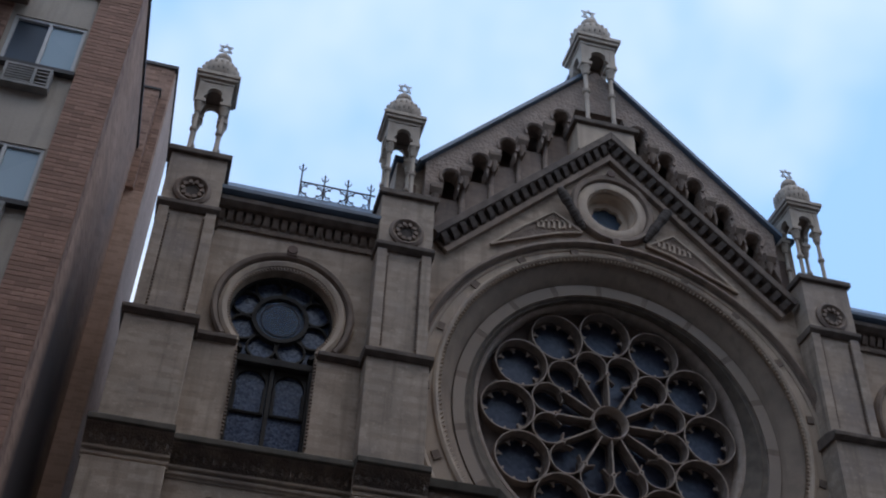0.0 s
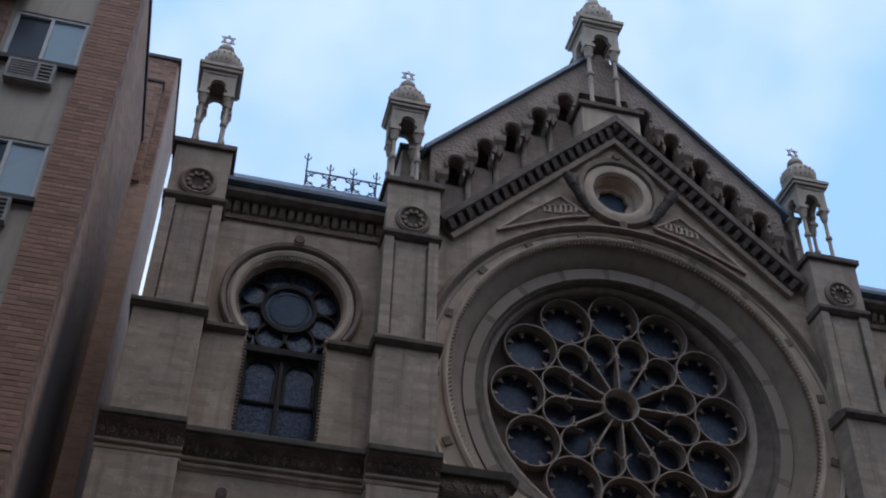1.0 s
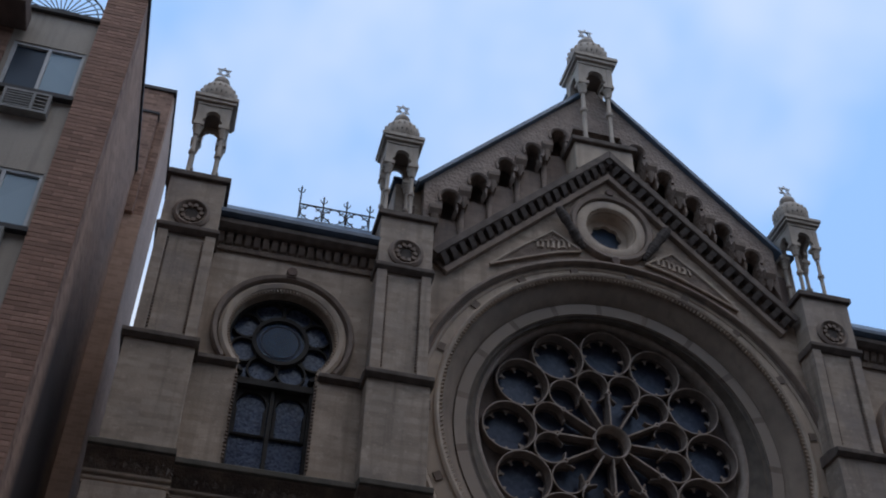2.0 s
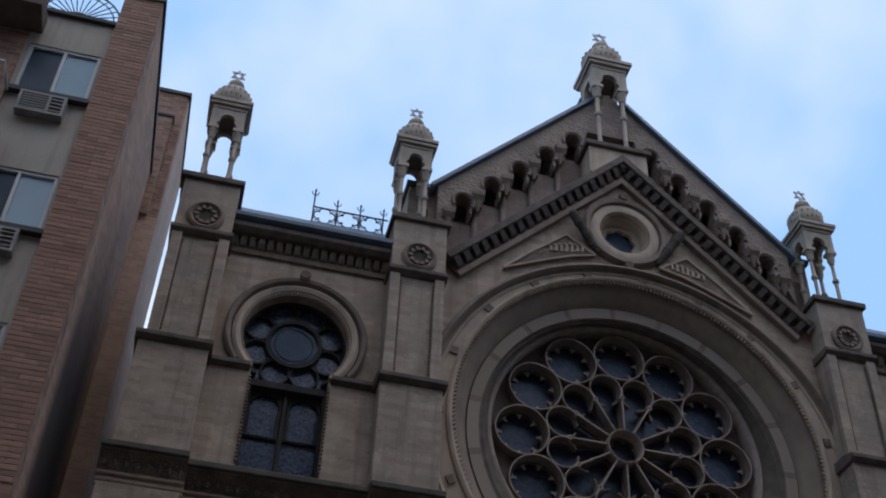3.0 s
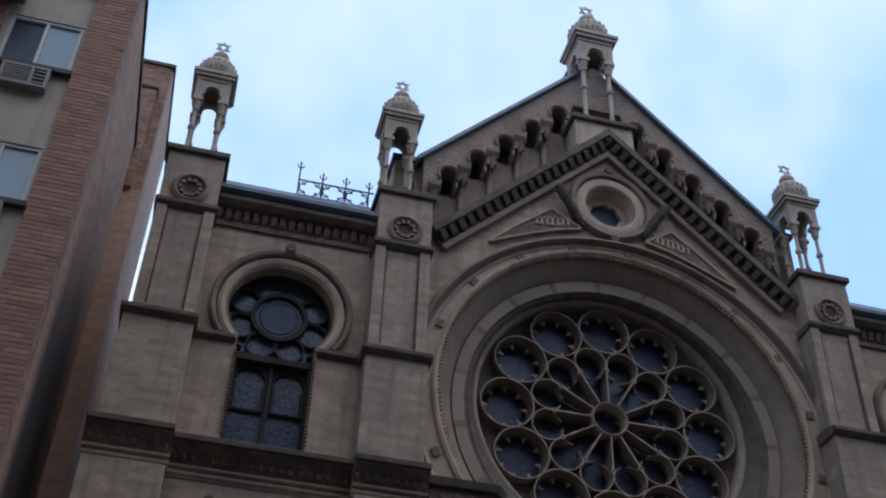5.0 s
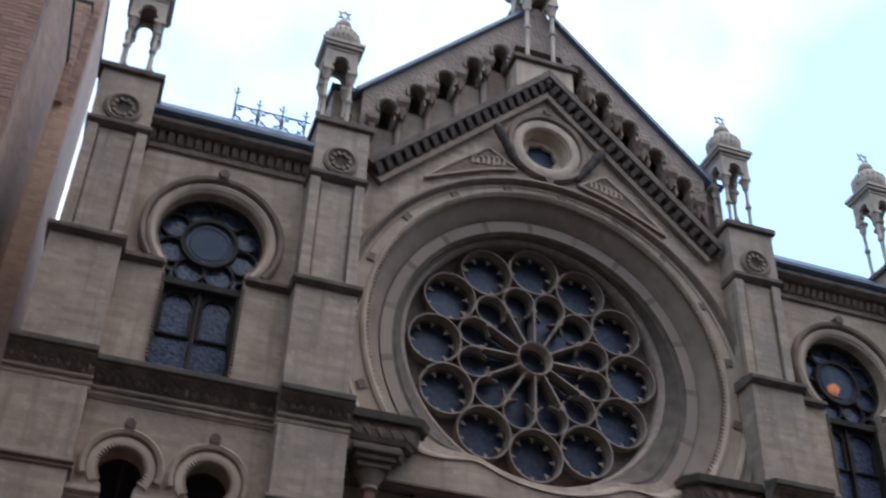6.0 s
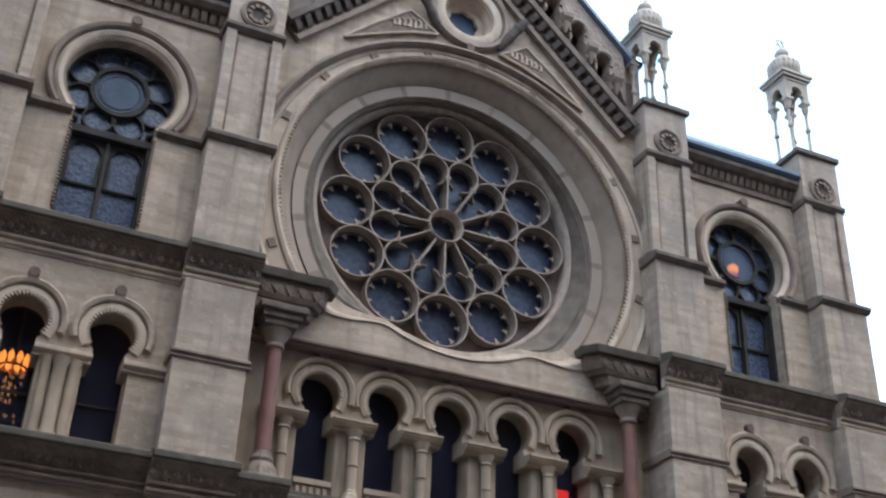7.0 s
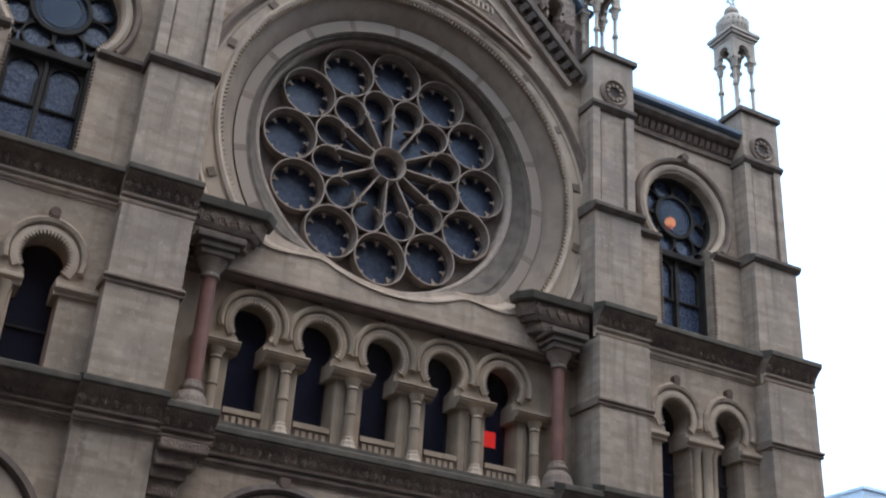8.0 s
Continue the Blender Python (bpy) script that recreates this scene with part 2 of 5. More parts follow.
def glow(name, colour, power):
    m = bpy.data.materials.new(name)
    m.use_nodes = True
    b = m.node_tree.nodes["Principled BSDF"]
    b.inputs["Base Color"].default_value = (*colour, 1)
    b.inputs["Emission Color"].default_value = (*colour, 1)
    b.inputs["Emission Strength"].default_value = power
    return m


BULB = glow("warm_bulb", (1.0, 0.34, 0.06), 1.2)
# crystal given a faint glow of its own in place of sparkle
DROP = glow("self_lit_crystal", (1.0, 0.5, 0.2), 0.25)
REDSIGN = glow("red_exit_light", (0.95, 0.04, 0.03), 0.7)


# ---- mesh tools ----
def box(bm, x0, x1, y0, y1, z0, z1):
    v = [bm.verts.new(p) for p in ((x0, y0, z0), (x1, y0, z0), (x1, y1, z0), (x0, y1, z0), (x0, y0, z1), (x1, y0, z1), (x1, y1, z1), (x0, y1, z1))]
    for f in ((0, 1, 2, 3), (4, 5, 6, 7), (0, 1, 5, 4), (1, 2, 6, 5), (2, 3, 7, 6), (3, 0, 4, 7)):
        bm.faces.new([v[i] for i in f])
    return bm


def prism(bm, pts, y0, y1):
    """A polygon of (x, z) points, drawn out from y0 to y1."""
    a = [bm.verts.new((x, y0, z)) for x, z in pts]
    b = [bm.verts.new((x, y1, z)) for x, z in pts]
    bm.faces.new(a), bm.faces.new(b)
    for i in range(len(pts)):
        j = (i + 1) % len(pts)
        bm.faces.new((a[i], a[j], b[j], b[i]))
    return bm


def run(bm, prof, x0, x1):
    """A moulding of (y, z) points, drawn along x."""
    a = [bm.verts.new((x0, y, z)) for y, z in prof]
    b = [bm.verts.new((x1, y, z)) for y, z in prof]
    bm.faces.new(a), bm.faces.new(b)
    for i in range(len(prof)):
        j = (i + 1) % len(prof)
        bm.faces.new((a[i], a[j], b[j], b[i]))
    return bm


def circle(cx, cz, r, n=48, a0=0.0, a1=360.0):
    full = abs(a1 - a0 - 360) < 1e-6
    k = n if full else n + 1
    return [(cx + r * math.cos(radians(a0 + (a1 - a0) * i / n)), cz + r * math.sin(radians(a0 + (a1 - a0) * i / n))) for i in range(k)]


def hoop(bm, cx, cz, prof, a0=0.0, a1=360.0, n=64):
    """A closed section of (radius, y) points, swept round the axis along y."""
    full = abs(a1 - a0 - 360) < 1e-6
    rows = []
    for i in range(n if full else n + 1):
        a = radians(a0 + (a1 - a0) * i / n)
        rows.append([bm.verts.new((cx + r * math.cos(a), y, cz + r * math.sin(a))) for r, y in prof])
    m = len(prof)
    for i in range(n):
        p, q = rows[i], rows[(i + 1) % len(rows)]
        for j in range(m):
            k = (j + 1) % m
            bm.faces.new((p[j], p[k], q[k], q[j]))
    if not full:
        bm.faces.new(rows[0]), bm.faces.new(rows[-1])
    return bm


def lathe(bm, cx, cy, prof, n=16, ribs=0, depth=0.0):
    """A profile of (radius, z) points turned about the upright axis."""
    rows = []
    for r, z in prof:
        rows.append([bm.verts.new((cx + r * (1 + depth * math.cos(ribs * 2 * math.pi * i / n)) * math.cos(2 * math.pi * i / n),
                                   cy + r * (1 + depth * math.cos(ribs * 2 * math.pi * i / n)) * math.sin(2 * math.pi * i / n), z)) for i in range(n)])
    for p, q in zip(rows, rows[1:]):
        for i in range(n):
            j = (i + 1) % n
            bm.faces.new((p[i], p[j], q[j], q[i]))
    bm.faces.new(rows[0]), bm.faces.new(rows[-1])
    return bm


def holed(bm, outer, holes, y0, y1):
    """A slab between y0 and y1 with an outline and holes of (x, z) points."""
    for y in (y0, y1):
        edges = []
        for ring in (outer, *holes):
            vs = [bm.verts.new((x, y, z)) for x, z in ring]
            edges += [bm.edges.new((vs[i], vs[(i + 1) % len(vs)])) for i in range(len(vs))]
        bmesh.ops.triangle_fill(bm, use_beauty=True, use_dissolve=False, edges=edges)
    for ring in (outer, *holes):
        a = [bm.verts.new((x, y0, z)) for x, z in ring]
        b = [bm.verts.new((x, y1, z)) for x, z in ring]
        for i in range(len(ring)):
            j = (i + 1) % len(ring)
            bm.faces.new((a[i], a[j], b[j], b[i]))
    bmesh.ops.remove_doubles(bm, verts=bm.verts, dist=1e-5)
    return bm


def tube(bm, pts, r, n=6):
    """A thin rod through the points."""
    rows = []
    for i, p in enumerate(pts):
        p = Vector(p)
        d = (Vector(pts[min(i + 1, len(pts) - 1)]) - Vector(pts[max(i - 1, 0)])).normalized()
        u = d.cross(Vector((0, 1, 0.01))).normalized()
        w = d.cross(u)
        rows.append([bm.verts.new(p + (u * math.cos(2 * math.pi * k / n) + w * math.sin(2 * math.pi * k / n)) * r) for k in range(n)])
    for a, b in zip(rows, rows[1:]):
        for k in range(n):
            j = (k + 1) % n
            bm.faces.new((a[k], a[j], b[j], b[k]))
    bm.faces.new(rows[0]), bm.faces.new(rows[-1])
    return bm


def mesh_of(name, bm, material, smooth=False):
    bmesh.ops.recalc_face_normals(bm, faces=bm.faces)
    me = bpy.data.meshes.new(name)
    bm.to_mesh(me)
    bm.free()
    me.materials.append(material)
    if smooth:
        me.shade_smooth()
        me.set_sharp_from_angle(angle=radians(40))
    return me


def part(name, bm, material, parent, label="", smooth=False, bevel=0.0):
    ob = new(name, mesh_of(name, bm, material, smooth))
    ob.parent = parent
    if label:
        ob["label"] = label
    if bevel:
        mod = ob.modifiers.new("worn_edges", "BEVEL")
        mod.width, mod.segments, mod.limit_method = bevel, 2, "ANGLE"
    return ob


def piece(name, mesh, parent, m):
    ob = new(name, mesh)
    ob.parent = parent
    ob.matrix_basis = m
    return ob


def thing(name, label, category, kind="", group="", at=(0, 0, 0)):
    ob = new(name)
    ob.location = at
    return tagged(ob, label, category, group, kind)


B = bmesh.new
# ---- ground and closing walls ----
bm = B()
box(bm, -600, 600, -600, 600, -0.3, 0.0)
ground = new("ground", mesh_of("ground", bm, ASPHALT))
tagged(ground, "dark asphalt street and city ground", "ground", kind="structure")
for nm, y0, y1 in (("pavement", -4.5, -0.3), ("pavement", -17.0, -13.2)):
    bm = B()
    box(bm, -60, 60, y0, y1, 0.0, 0.14)
    pv = new(nm, mesh_of(nm, bm, PAVING))
    tagged(pv, "grey concrete pavement along the street", "pavement", kind="structure")
# unseen closing wall, its height set to block low light from the front
bm = B()
box(bm, -60, 60, -19, -17.2, 0, 22.0)
wall_south = new("wall_south", mesh_of("wall_south", bm, PLAIN))
tagged(wall_south, "unseen plain brick wall across the street, added to cut low sky light", "wall", kind="structure")

# ---- synagogue ----
C = thing("synagogue", "tan stone synagogue front with rose window and pinnacles", "building")
CX, CZ = 0.0, 11.71
KX, KZ = 5.7, 12.2          # round windows of the side bays
Y3, Y2, Y1 = 0.0, -0.08, -0.24   # wall faces of the tiers, from the top down
P3, P2, P1 = -0.3, -0.46, -0.6   # pier faces
ARCH5 = [-2.11, -1.065, -0.02, 1.025, 2.07]
ARCHZ = 7.99


def keyhole(cx, cz, r, half, foot, spring, n=40, neck=0.0, lift=0.2):
    """Outline of a horseshoe-headed opening; a neck pinches it between spring and spring + lift."""
    k = neck or half
    a = math.degrees(math.asin(min(1, k / r)))
    arc = circle(cx, cz, r, n, -90 + a, 270 - a)
    low = [(cx - half, foot), (cx + half, foot), (cx + half, spring)]
    if neck:
        return low + [(cx + k, spring)] + arc + [(cx - k, spring), (cx - half, spring)]
    lo = cz - math.sqrt(max(r * r - k * k, 0))
    mid = spring < lo - 0.01
    return low[:2] + ([low[2]] if mid else []) + arc + ([(cx - half, spring)] if mid else [])


def teeth(bm, cx, cz, r, y, n, size, a0=0.0, a1=360.0):
    for i in range(n):
        a = radians(a0 + (a1 - a0) * (i + 0.5) / n)
        c, s = math.cos(a), math.sin(a)
        h = size / 2
        pts = [(cx + c * (r + h) - s * h * 0.7, cz + s * (r + h) + c * h * 0.7), (cx + c * (r + h) + s * h * 0.7, cz + s * (r + h) - c * h * 0.7), (cx + c * (r - h), cz + s * (r - h))]
        prism(bm, pts, y - size * 0.5, y + size * 0.5)
    return bm


def beads(bm, x, z0, z1, y, size, step):
    k = int((z1 - z0) / step)
    for i in range(k):
        z = z0 + (i + 0.5) * step
        box(bm, x - size / 2, x + size / 2, y - size / 2, y + size / 2, z - size * 0.35, z + size * 0.35)
    return bm


# walls of the side bays
for s in (-1, 1):
    bm = B()
    out = [(s * 4.3, 9.5), (s * 7.1, 9.5), (s * 7.1, 14.0), (s * 4.3, 14.0)]
    holed(bm, out, [keyhole(s * KX, KZ, 0.82, 0.6, 9.78, 11.4)], Y3, 0.55)
    part("bay_wall", bm, STONE, C, "tan stone wall with a keyhole opening")
    for x0, x1 in ((4.3, KX - 0.6), (KX + 0.6, 7.1)):
        part("wall_panel", box(B(), min(s * x0, s * x1), max(s * x0, s * x1), Y2, Y3, 9.5, 11.42), STONE, C, bevel=0.012)
    for x0, x1 in ((4.3, KX - 0.62), (KX + 0.62, 7.1)):
        a, b = min(s * x0, s * x1), max(s * x0, s * x1)
        bm = run(B(), [(Y3, 11.40), (Y2 - 0.03, 11.40), (Y2 - 0.1, 11.45), (Y2 - 0.1, 11.52), (Y3, 11.56)], a, b)
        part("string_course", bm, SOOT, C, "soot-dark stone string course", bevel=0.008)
    bm = B()
    for q in (-1, 1):
        beads(bm, s * KX + q * 0.6, 9.85, 11.38, Y2 - 0.015, 0.04, 0.062)
    part("rope_trim", bm, REVEAL, C)
    # two-light tier
    bm = B()
    out = [(s * 4.2, 6.35), (s * 7.1, 6.35), (s * 7.1, 9.1), (s * 4.2, 9.1)]
    cs = (5.17, 6.31)
    holed(bm, out, [keyhole(s * c, 8.08, 0.33, 0.29, 6.5, 7.58, neck=0.21) for c in cs], Y1, 0.3)
    part("bay_wall", bm, STONE, C, "tan stone wall with two horseshoe openings")
    for c in cs:
        w = part("arched_window", hoop(B(), s * c, 8.08, [(0.56, Y1), (0.56, Y1 - 0.05), (0.52, Y1 - 0.09), (0.47, Y1 - 0.07), (0.45, Y1)], -18, 198, 40), STONE, C, "horseshoe window with a moulded hood", smooth=True)
        part("hood_moulding", hoop(B(), s * c, 8.08, [(0.44, Y1), (0.44, Y1 - 0.03), (0.36, Y1 - 0.045), (0.345, Y1)], -35, 215, 40), TRIM, w, smooth=True)
        part("toothed_trim", teeth(B(), s * c, 8.08, 0.325, Y1 - 0.005, 30, 0.075, -38, 218), TRIM, w)
        bm = B()
        prism(bm, circle(s * c, 8.70, 0.075, 12), Y1 - 0.1, Y1)
        box(bm, s * c - 0.07, s * c + 0.07, Y1 - 0.09, Y1, 8.6, 8.69)
        part("boss", bm, BROWN, w, "dark stone boss", bevel=0.008)
        part("pane", prism(B(), keyhole(s * c, 8.08, 0.36, 0.31, 6.48, 7.7), 0.2, 0.215), DARKGLASS, w, "dark leaded glass").visible_shadow = False
        bm = B()
        box(bm, s * c - 0.29, s * c + 0.29, 0.17, 0.2, 7.18, 7.21)
        part("glazing_bar", bm, DARKWOOD, w)
    # capital and shafts between the two lights, string at the springing
    mid = s * (cs[0] + cs[1]) / 2
    for x0, x1 in ((mid - 0.37, mid + 0.37), (s * 4.18, s * 4.97), (s * 6.51, s * 7.1)):
        bm = run(B(), [(Y1, 7.58), (Y1 - 0.04, 7.58), (Y1 - 0.04, 7.61), (Y1 - 0.02, 7.615), (Y1 - 0.02, 7.635), (Y1 - 0.1, 7.66), (Y1 - 0.1, 7.72), (Y1, 7.76)], min(x0, x1), max(x0, x1))
        part("springing_band", bm, TRIM, C, bevel=0.008)
    for dx in (-0.17, 0.0, 0.17):
        rr = 0.085 if dx == 0 else 0.07
        bm = lathe(B(), mid + dx, Y1 - 0.03 - (0.05 if dx == 0 else 0), [(rr * 1.5, 6.45), (rr * 1.5, 6.55), (rr, 6.62), (rr, 7.45), (rr * 1.5, 7.58)], 12)
        part("colonnette", bm, BUFF, C, smooth=True)

# keyhole windows
for s in (-1, 1):
    x = s * KX
    w = part("keyhole_window", hoop(B(), x, KZ, [(1.12, Y3), (1.12, Y3 - 0.1), (1.085, Y3 - 0.14), (1.03, Y3 - 0.12), (1.0, Y3)], -36, 216, 64), REVEAL, C, "keyhole window with round stained glass and paired lights", smooth=True)
    part("hood_moulding", hoop(B(), x, KZ, [(0.995, Y3), (0.995, Y3 - 0.05), (0.94, Y3 - 0.085), (0.88, Y3 - 0.06), (0.85, Y3)], -48, 228, 64), TRIM, w, smooth=True)
    part("toothed_trim", teeth(B(), x, KZ, 0.84, Y3 - 0.01, 76, 0.055, -44, 224), TRIM, w)
    bm = B()
    prism(bm, circle(x, 13.36, 0.085, 14), Y3 - 0.17, Y3)
    box(bm, x - 0.08, x + 0.08, Y3 - 0.15, Y3, 13.25, 13.35)
    part("boss", bm, BROWN, w, "dark stone boss", bevel=0.01)
    part("pane", holed(B(), keyhole(x, KZ, 0.84, 0.62, 9.76, 11.4), [circle(x, KZ + 0.03, 0.39, 40)], 0.33, 0.345), KEYGLASS, w, "blue-grey stained glass")
    part("round_pane", prism(B(), circle(x, KZ + 0.03, 0.4, 40), 0.25, 0.265), CLEARGLASS, w, "pale blue round glass").visible_shadow = False
    part("round_frame", hoop(B(), x, KZ + 0.03, [(0.45, 0.2), (0.45, 0.33), (0.385, 0.33), (0.385, 0.2)], n=48), DARKWOOD, w, smooth=True)
    for r in (0.31,):
        part("lead_ring", hoop(B(), x, KZ + 0.03, [(r, 0.24), (r, 0.26), (r - 0.015, 0.26), (r - 0.015, 0.24)], n=32), IRON, w)
    # petals round the centre
    for k in range(8):
        a = radians(22.5 + 45 * k)
        px, pz = x + 0.6 * math.cos(a), KZ + 0.03 + 0.6 * math.sin(a)
        part("petal_frame", hoop(B(), px, pz, [(0.235, 0.24), (0.235, 0.33), (0.205, 0.33), (0.205, 0.24)], n=24), DARKWOOD, w)
    part("outer_frame", hoop(B(), x, KZ, [(0.86, 0.16), (0.86, 0.36), (0.79, 0.36), (0.79, 0.2)], -50, 230, 48), DARKWOOD, w)
    bm = B()
    box(bm, x - 0.62, x + 0.62, 0.14, 0.36, 11.31, 11.43)
    part("transom", bm, DARKWOOD, w, bevel=0.01)
    bm = B()
    box(bm, x - 0.03, x + 0.03, 0.22, 0.36, 9.78, 11.3)
    part("mullion", bm, DARKWOOD, w)
    for q in (-1, 1):
        bm = B()
        box(bm, min(x + q * 0.55, x + q * 0.62), max(x + q * 0.55, x + q * 0.62), 0.15, 0.36, 9.78, 11.3)
        part("jamb_frame", bm, DARKWOOD, w)
        bm = holed(B(), [(x + q * 0.045, 10.52), (x + q * 0.55, 10.52), (x + q * 0.55, 11.3), (x + q * 0.045, 11.3)],
                   [keyhole(x + q * 0.297, 11.03, 0.222, 0.2, 10.53, 10.6, 20)], 0.27, 0.33)
        part("light_head", bm, DARKWOOD, w)
        bm = B()
        box(bm, min(x + q * 0.045, x + q * 0.55), max(x + q * 0.045, x + q * 0.55), 0.28, 0.33, 10.5, 10.54)
        part("glazing_bar", bm, DARKWOOD, w)
    bm = B()
    run(bm, [(0.36, 9.7), (Y2 - 0.06, 9.7), (Y2 - 0.06, 9.76), (0.36, 9.84)], x - 0.62, x + 0.62)
    part("window_sill", bm, SOOT, w)


def cornice(name, parent, x0, x1, wall, z0, out, h=0.55, band=None):
    """Moulded bands, a carved leaf frieze and a weathered top slab, one above another from z0 up."""
    a, b = min(x0, x1), max(x0, x1)
    base = part(name, run(B(), [(wall + 0.02, z0), (wall - 0.04, z0), (wall - 0.04, z0 + 0.035), (wall - 0.075, z0 + 0.045), (wall - 0.085, z0 + 0.07), (wall - 0.075, z0 + 0.09), (wall - 0.05, z0 + 0.095), (wall - 0.05, z0 + 0.12), (wall - 0.12, z0 + 0.13), (wall - 0.13, z0 + 0.16), (wall + 0.02, z0 + 0.17)], a, b), band or TRIM, parent, "stone cornice with a carved frieze")
    y0, y1, f0, f1 = wall - 0.1, wall - out * 0.78, z0 + 0.17, z0 + h - 0.15
    part("frieze", run(B(), [(wall + 0.02, f0), (y0, f0), (y0 - 0.3 * (y0 - y1), (f0 + f1) / 2), (y1, f1), (wall + 0.02, f1)], a, b), CARVED, base, "dark carved frieze")
    bm = B()
    n = max(3, int((b - a) / 0.13))
    rnd = random.Random(n)
    for i in range(n):
        x = a + (i + 0.5) * (b - a) / n
        for px, fz, w, e in ((x, 0.45, 0.055, 0.34), (x + 0.5 * (b - a) / n, 0.72, 0.025, 0.18), (x + 0.5 * (b - a) / n, 0.2, 0.02, 0.14)):
            if px + w > b:
                continue
            px, w, e = px + rnd.uniform(-0.012, 0.012), w * rnd.uniform(0.75, 1.15), e * rnd.uniform(0.75, 1.15)
            c = Vector((px, y0 + (y1 - y0) * fz * 0.8, f0 + (f1 - f0) * fz))
            hh = e * (f1 - f0)
            vs = [bm.verts.new(c + Vector(o)) for o in ((-w, 0.01, 0), (0, -0.01, -hh), (w, 0.01, 0), (0, -0.01, hh), (0, -0.028, hh * 0.25), (0, 0.05, 0))]
            for k in range(4):
                bm.faces.new((vs[k], vs[(k + 1) % 4], vs[4]))
                bm.faces.new((vs[(k + 1) % 4], vs[k], vs[5]))
    part("carved_leaves", bm, CARVED, base, "row of small carved leaves")
    part("fillet", run(B(), [(wall + 0.02, f1), (y1 - 0.02, f1), (y1 - 0.03, f1 + 0.025), (wall + 0.02, f1 + 0.025)], a, b), CARVED, base)
    part("top_slab", run(B(), [(wall + 0.02, z0 + h - 0.125), (wall - out + 0.03, z0 + h - 0.125), (wall - out, z0 + h - 0.105), (wall - out, z0 + h - 0.03), (wall - out + 0.015, z0 + h - 0.015), (wall + 0.02, z0 + h + 0.07)], a, b), SLAB, base, "weathered slab", bevel=0.008)
    return base


# piers
for px in (-7.45, -3.9, 3.9, 7.45):
    outer = abs(px) > 5
    hw = 0.46
    wl_, wr_ = (0.05 if px < -5 else 0.0), (0.05 if px > 5 else 0.0)
    p = part("pier", box(B(), px - hw, px + hw, P3, 0.7, 11.5, 13.62), PIERS, C, "stepped stone pier", bevel=0.012)
    for q in (-1, 1):
        part("pier_strip", box(B(), min(px + q * hw, px + q * (hw - 0.17)), max(px + q * hw, px + q * (hw - 0.17)), P3 - 0.06, P3, 11.58, 13.6), PIERS, p, bevel=0.012)
    bm = B()
    for q in (-1, 1):
        beads(bm, px + q * (hw - 0.185), 11.7, 13.5, P3 - 0.03, 0.035, 0.06)
    part("rope_trim", bm, REVEAL, p)
    part("pier_stage", box(B(), px - 0.49 - wl_, px + 0.49 + wr_, P2, 0.7, 9.5, 11.4), PIERS, p, bevel=0.012)
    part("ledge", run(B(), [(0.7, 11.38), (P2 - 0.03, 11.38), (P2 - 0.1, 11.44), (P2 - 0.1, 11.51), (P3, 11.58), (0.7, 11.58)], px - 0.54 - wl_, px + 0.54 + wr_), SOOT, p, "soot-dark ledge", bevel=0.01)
    part("pier_stage", box(B(), px - 0.5 - 2 * wl_, px + 0.5 + 2 * wr_, P1, 0.3, 6.35, 8.98), PIERS, p, bevel=0.012)
    part("ledge", run(B(), [(0.3, 7.8), (P1 - 0.03, 7.8), (P1 - 0.03, 7.825), (P1 - 0.015, 7.83), (P1 - 0.015, 7.85), (P1 - 0.06, 7.865), (P1 - 0.06, 7.9), (P1, 7.93), (0.3, 7.93)], px - 0.55 - 2 * wl_, px + 0.55 + 2 * wr_), REVEAL, p, "thin moulded band", bevel=0.008)
    part("pier_stage", box(B(), px - 0.53 - 2 * wl_, px + 0.53 + 2 * wr_, -0.47, 0.3, 0.0, 5.95), PIERS, p, bevel=0.012)
    # capped block with a rosette
    blk = part("pier_block", box(B(), px - 0.46, px + 0.46, -0.36, 0.75, 13.72, 14.76), PIERS, p, bevel=0.012)
    part("block_base", run(B(), [(0.75, 13.58), (-0.34, 13.58), (-0.42, 13.65), (-0.42, 13.72), (0.75, 13.74)], px - 0.5, px + 0.5), SOOT, p, bevel=0.012)
    part("block_cap", box(B(), px - 0.52, px + 0.52, -0.43, 0.82, 14.76, 14.87), SOOT, p, "soot-dark cap slab", bevel=0.015)
    rb = hoop(B(), px, 14.0, [(0.3, -0.36), (0.3, -0.4), (0.25, -0.43), (0.21, -0.4), (0.2, -0.36)], n=36)
    part("rosette", rb, REVEAL, p, "carved round rosette", smooth=True)
    bm = B()
    hoop(bm, px, 14.0, [(0.17, -0.36), (0.17, -0.385), (0.12, -0.385), (0.12, -0.36)], n=24)
    for k in range(10):
        a = 2 * math.pi * k / 10
        prism(bm, circle(px + 0.155 * math.cos(a), 14.0 + 0.155 * math.sin(a), 0.038, 8), -0.42, -0.36)
    part("rosette_petals", bm, REVEAL, p)
    # nothing is cut here: a black disc paints the hollow's shade
    part("rosette_hole", prism(B(), circle(px, 14.0, 0.105, 20), -0.372, -0.36), SOOTSHADE, p, "black disc painted as a shaded hollow")

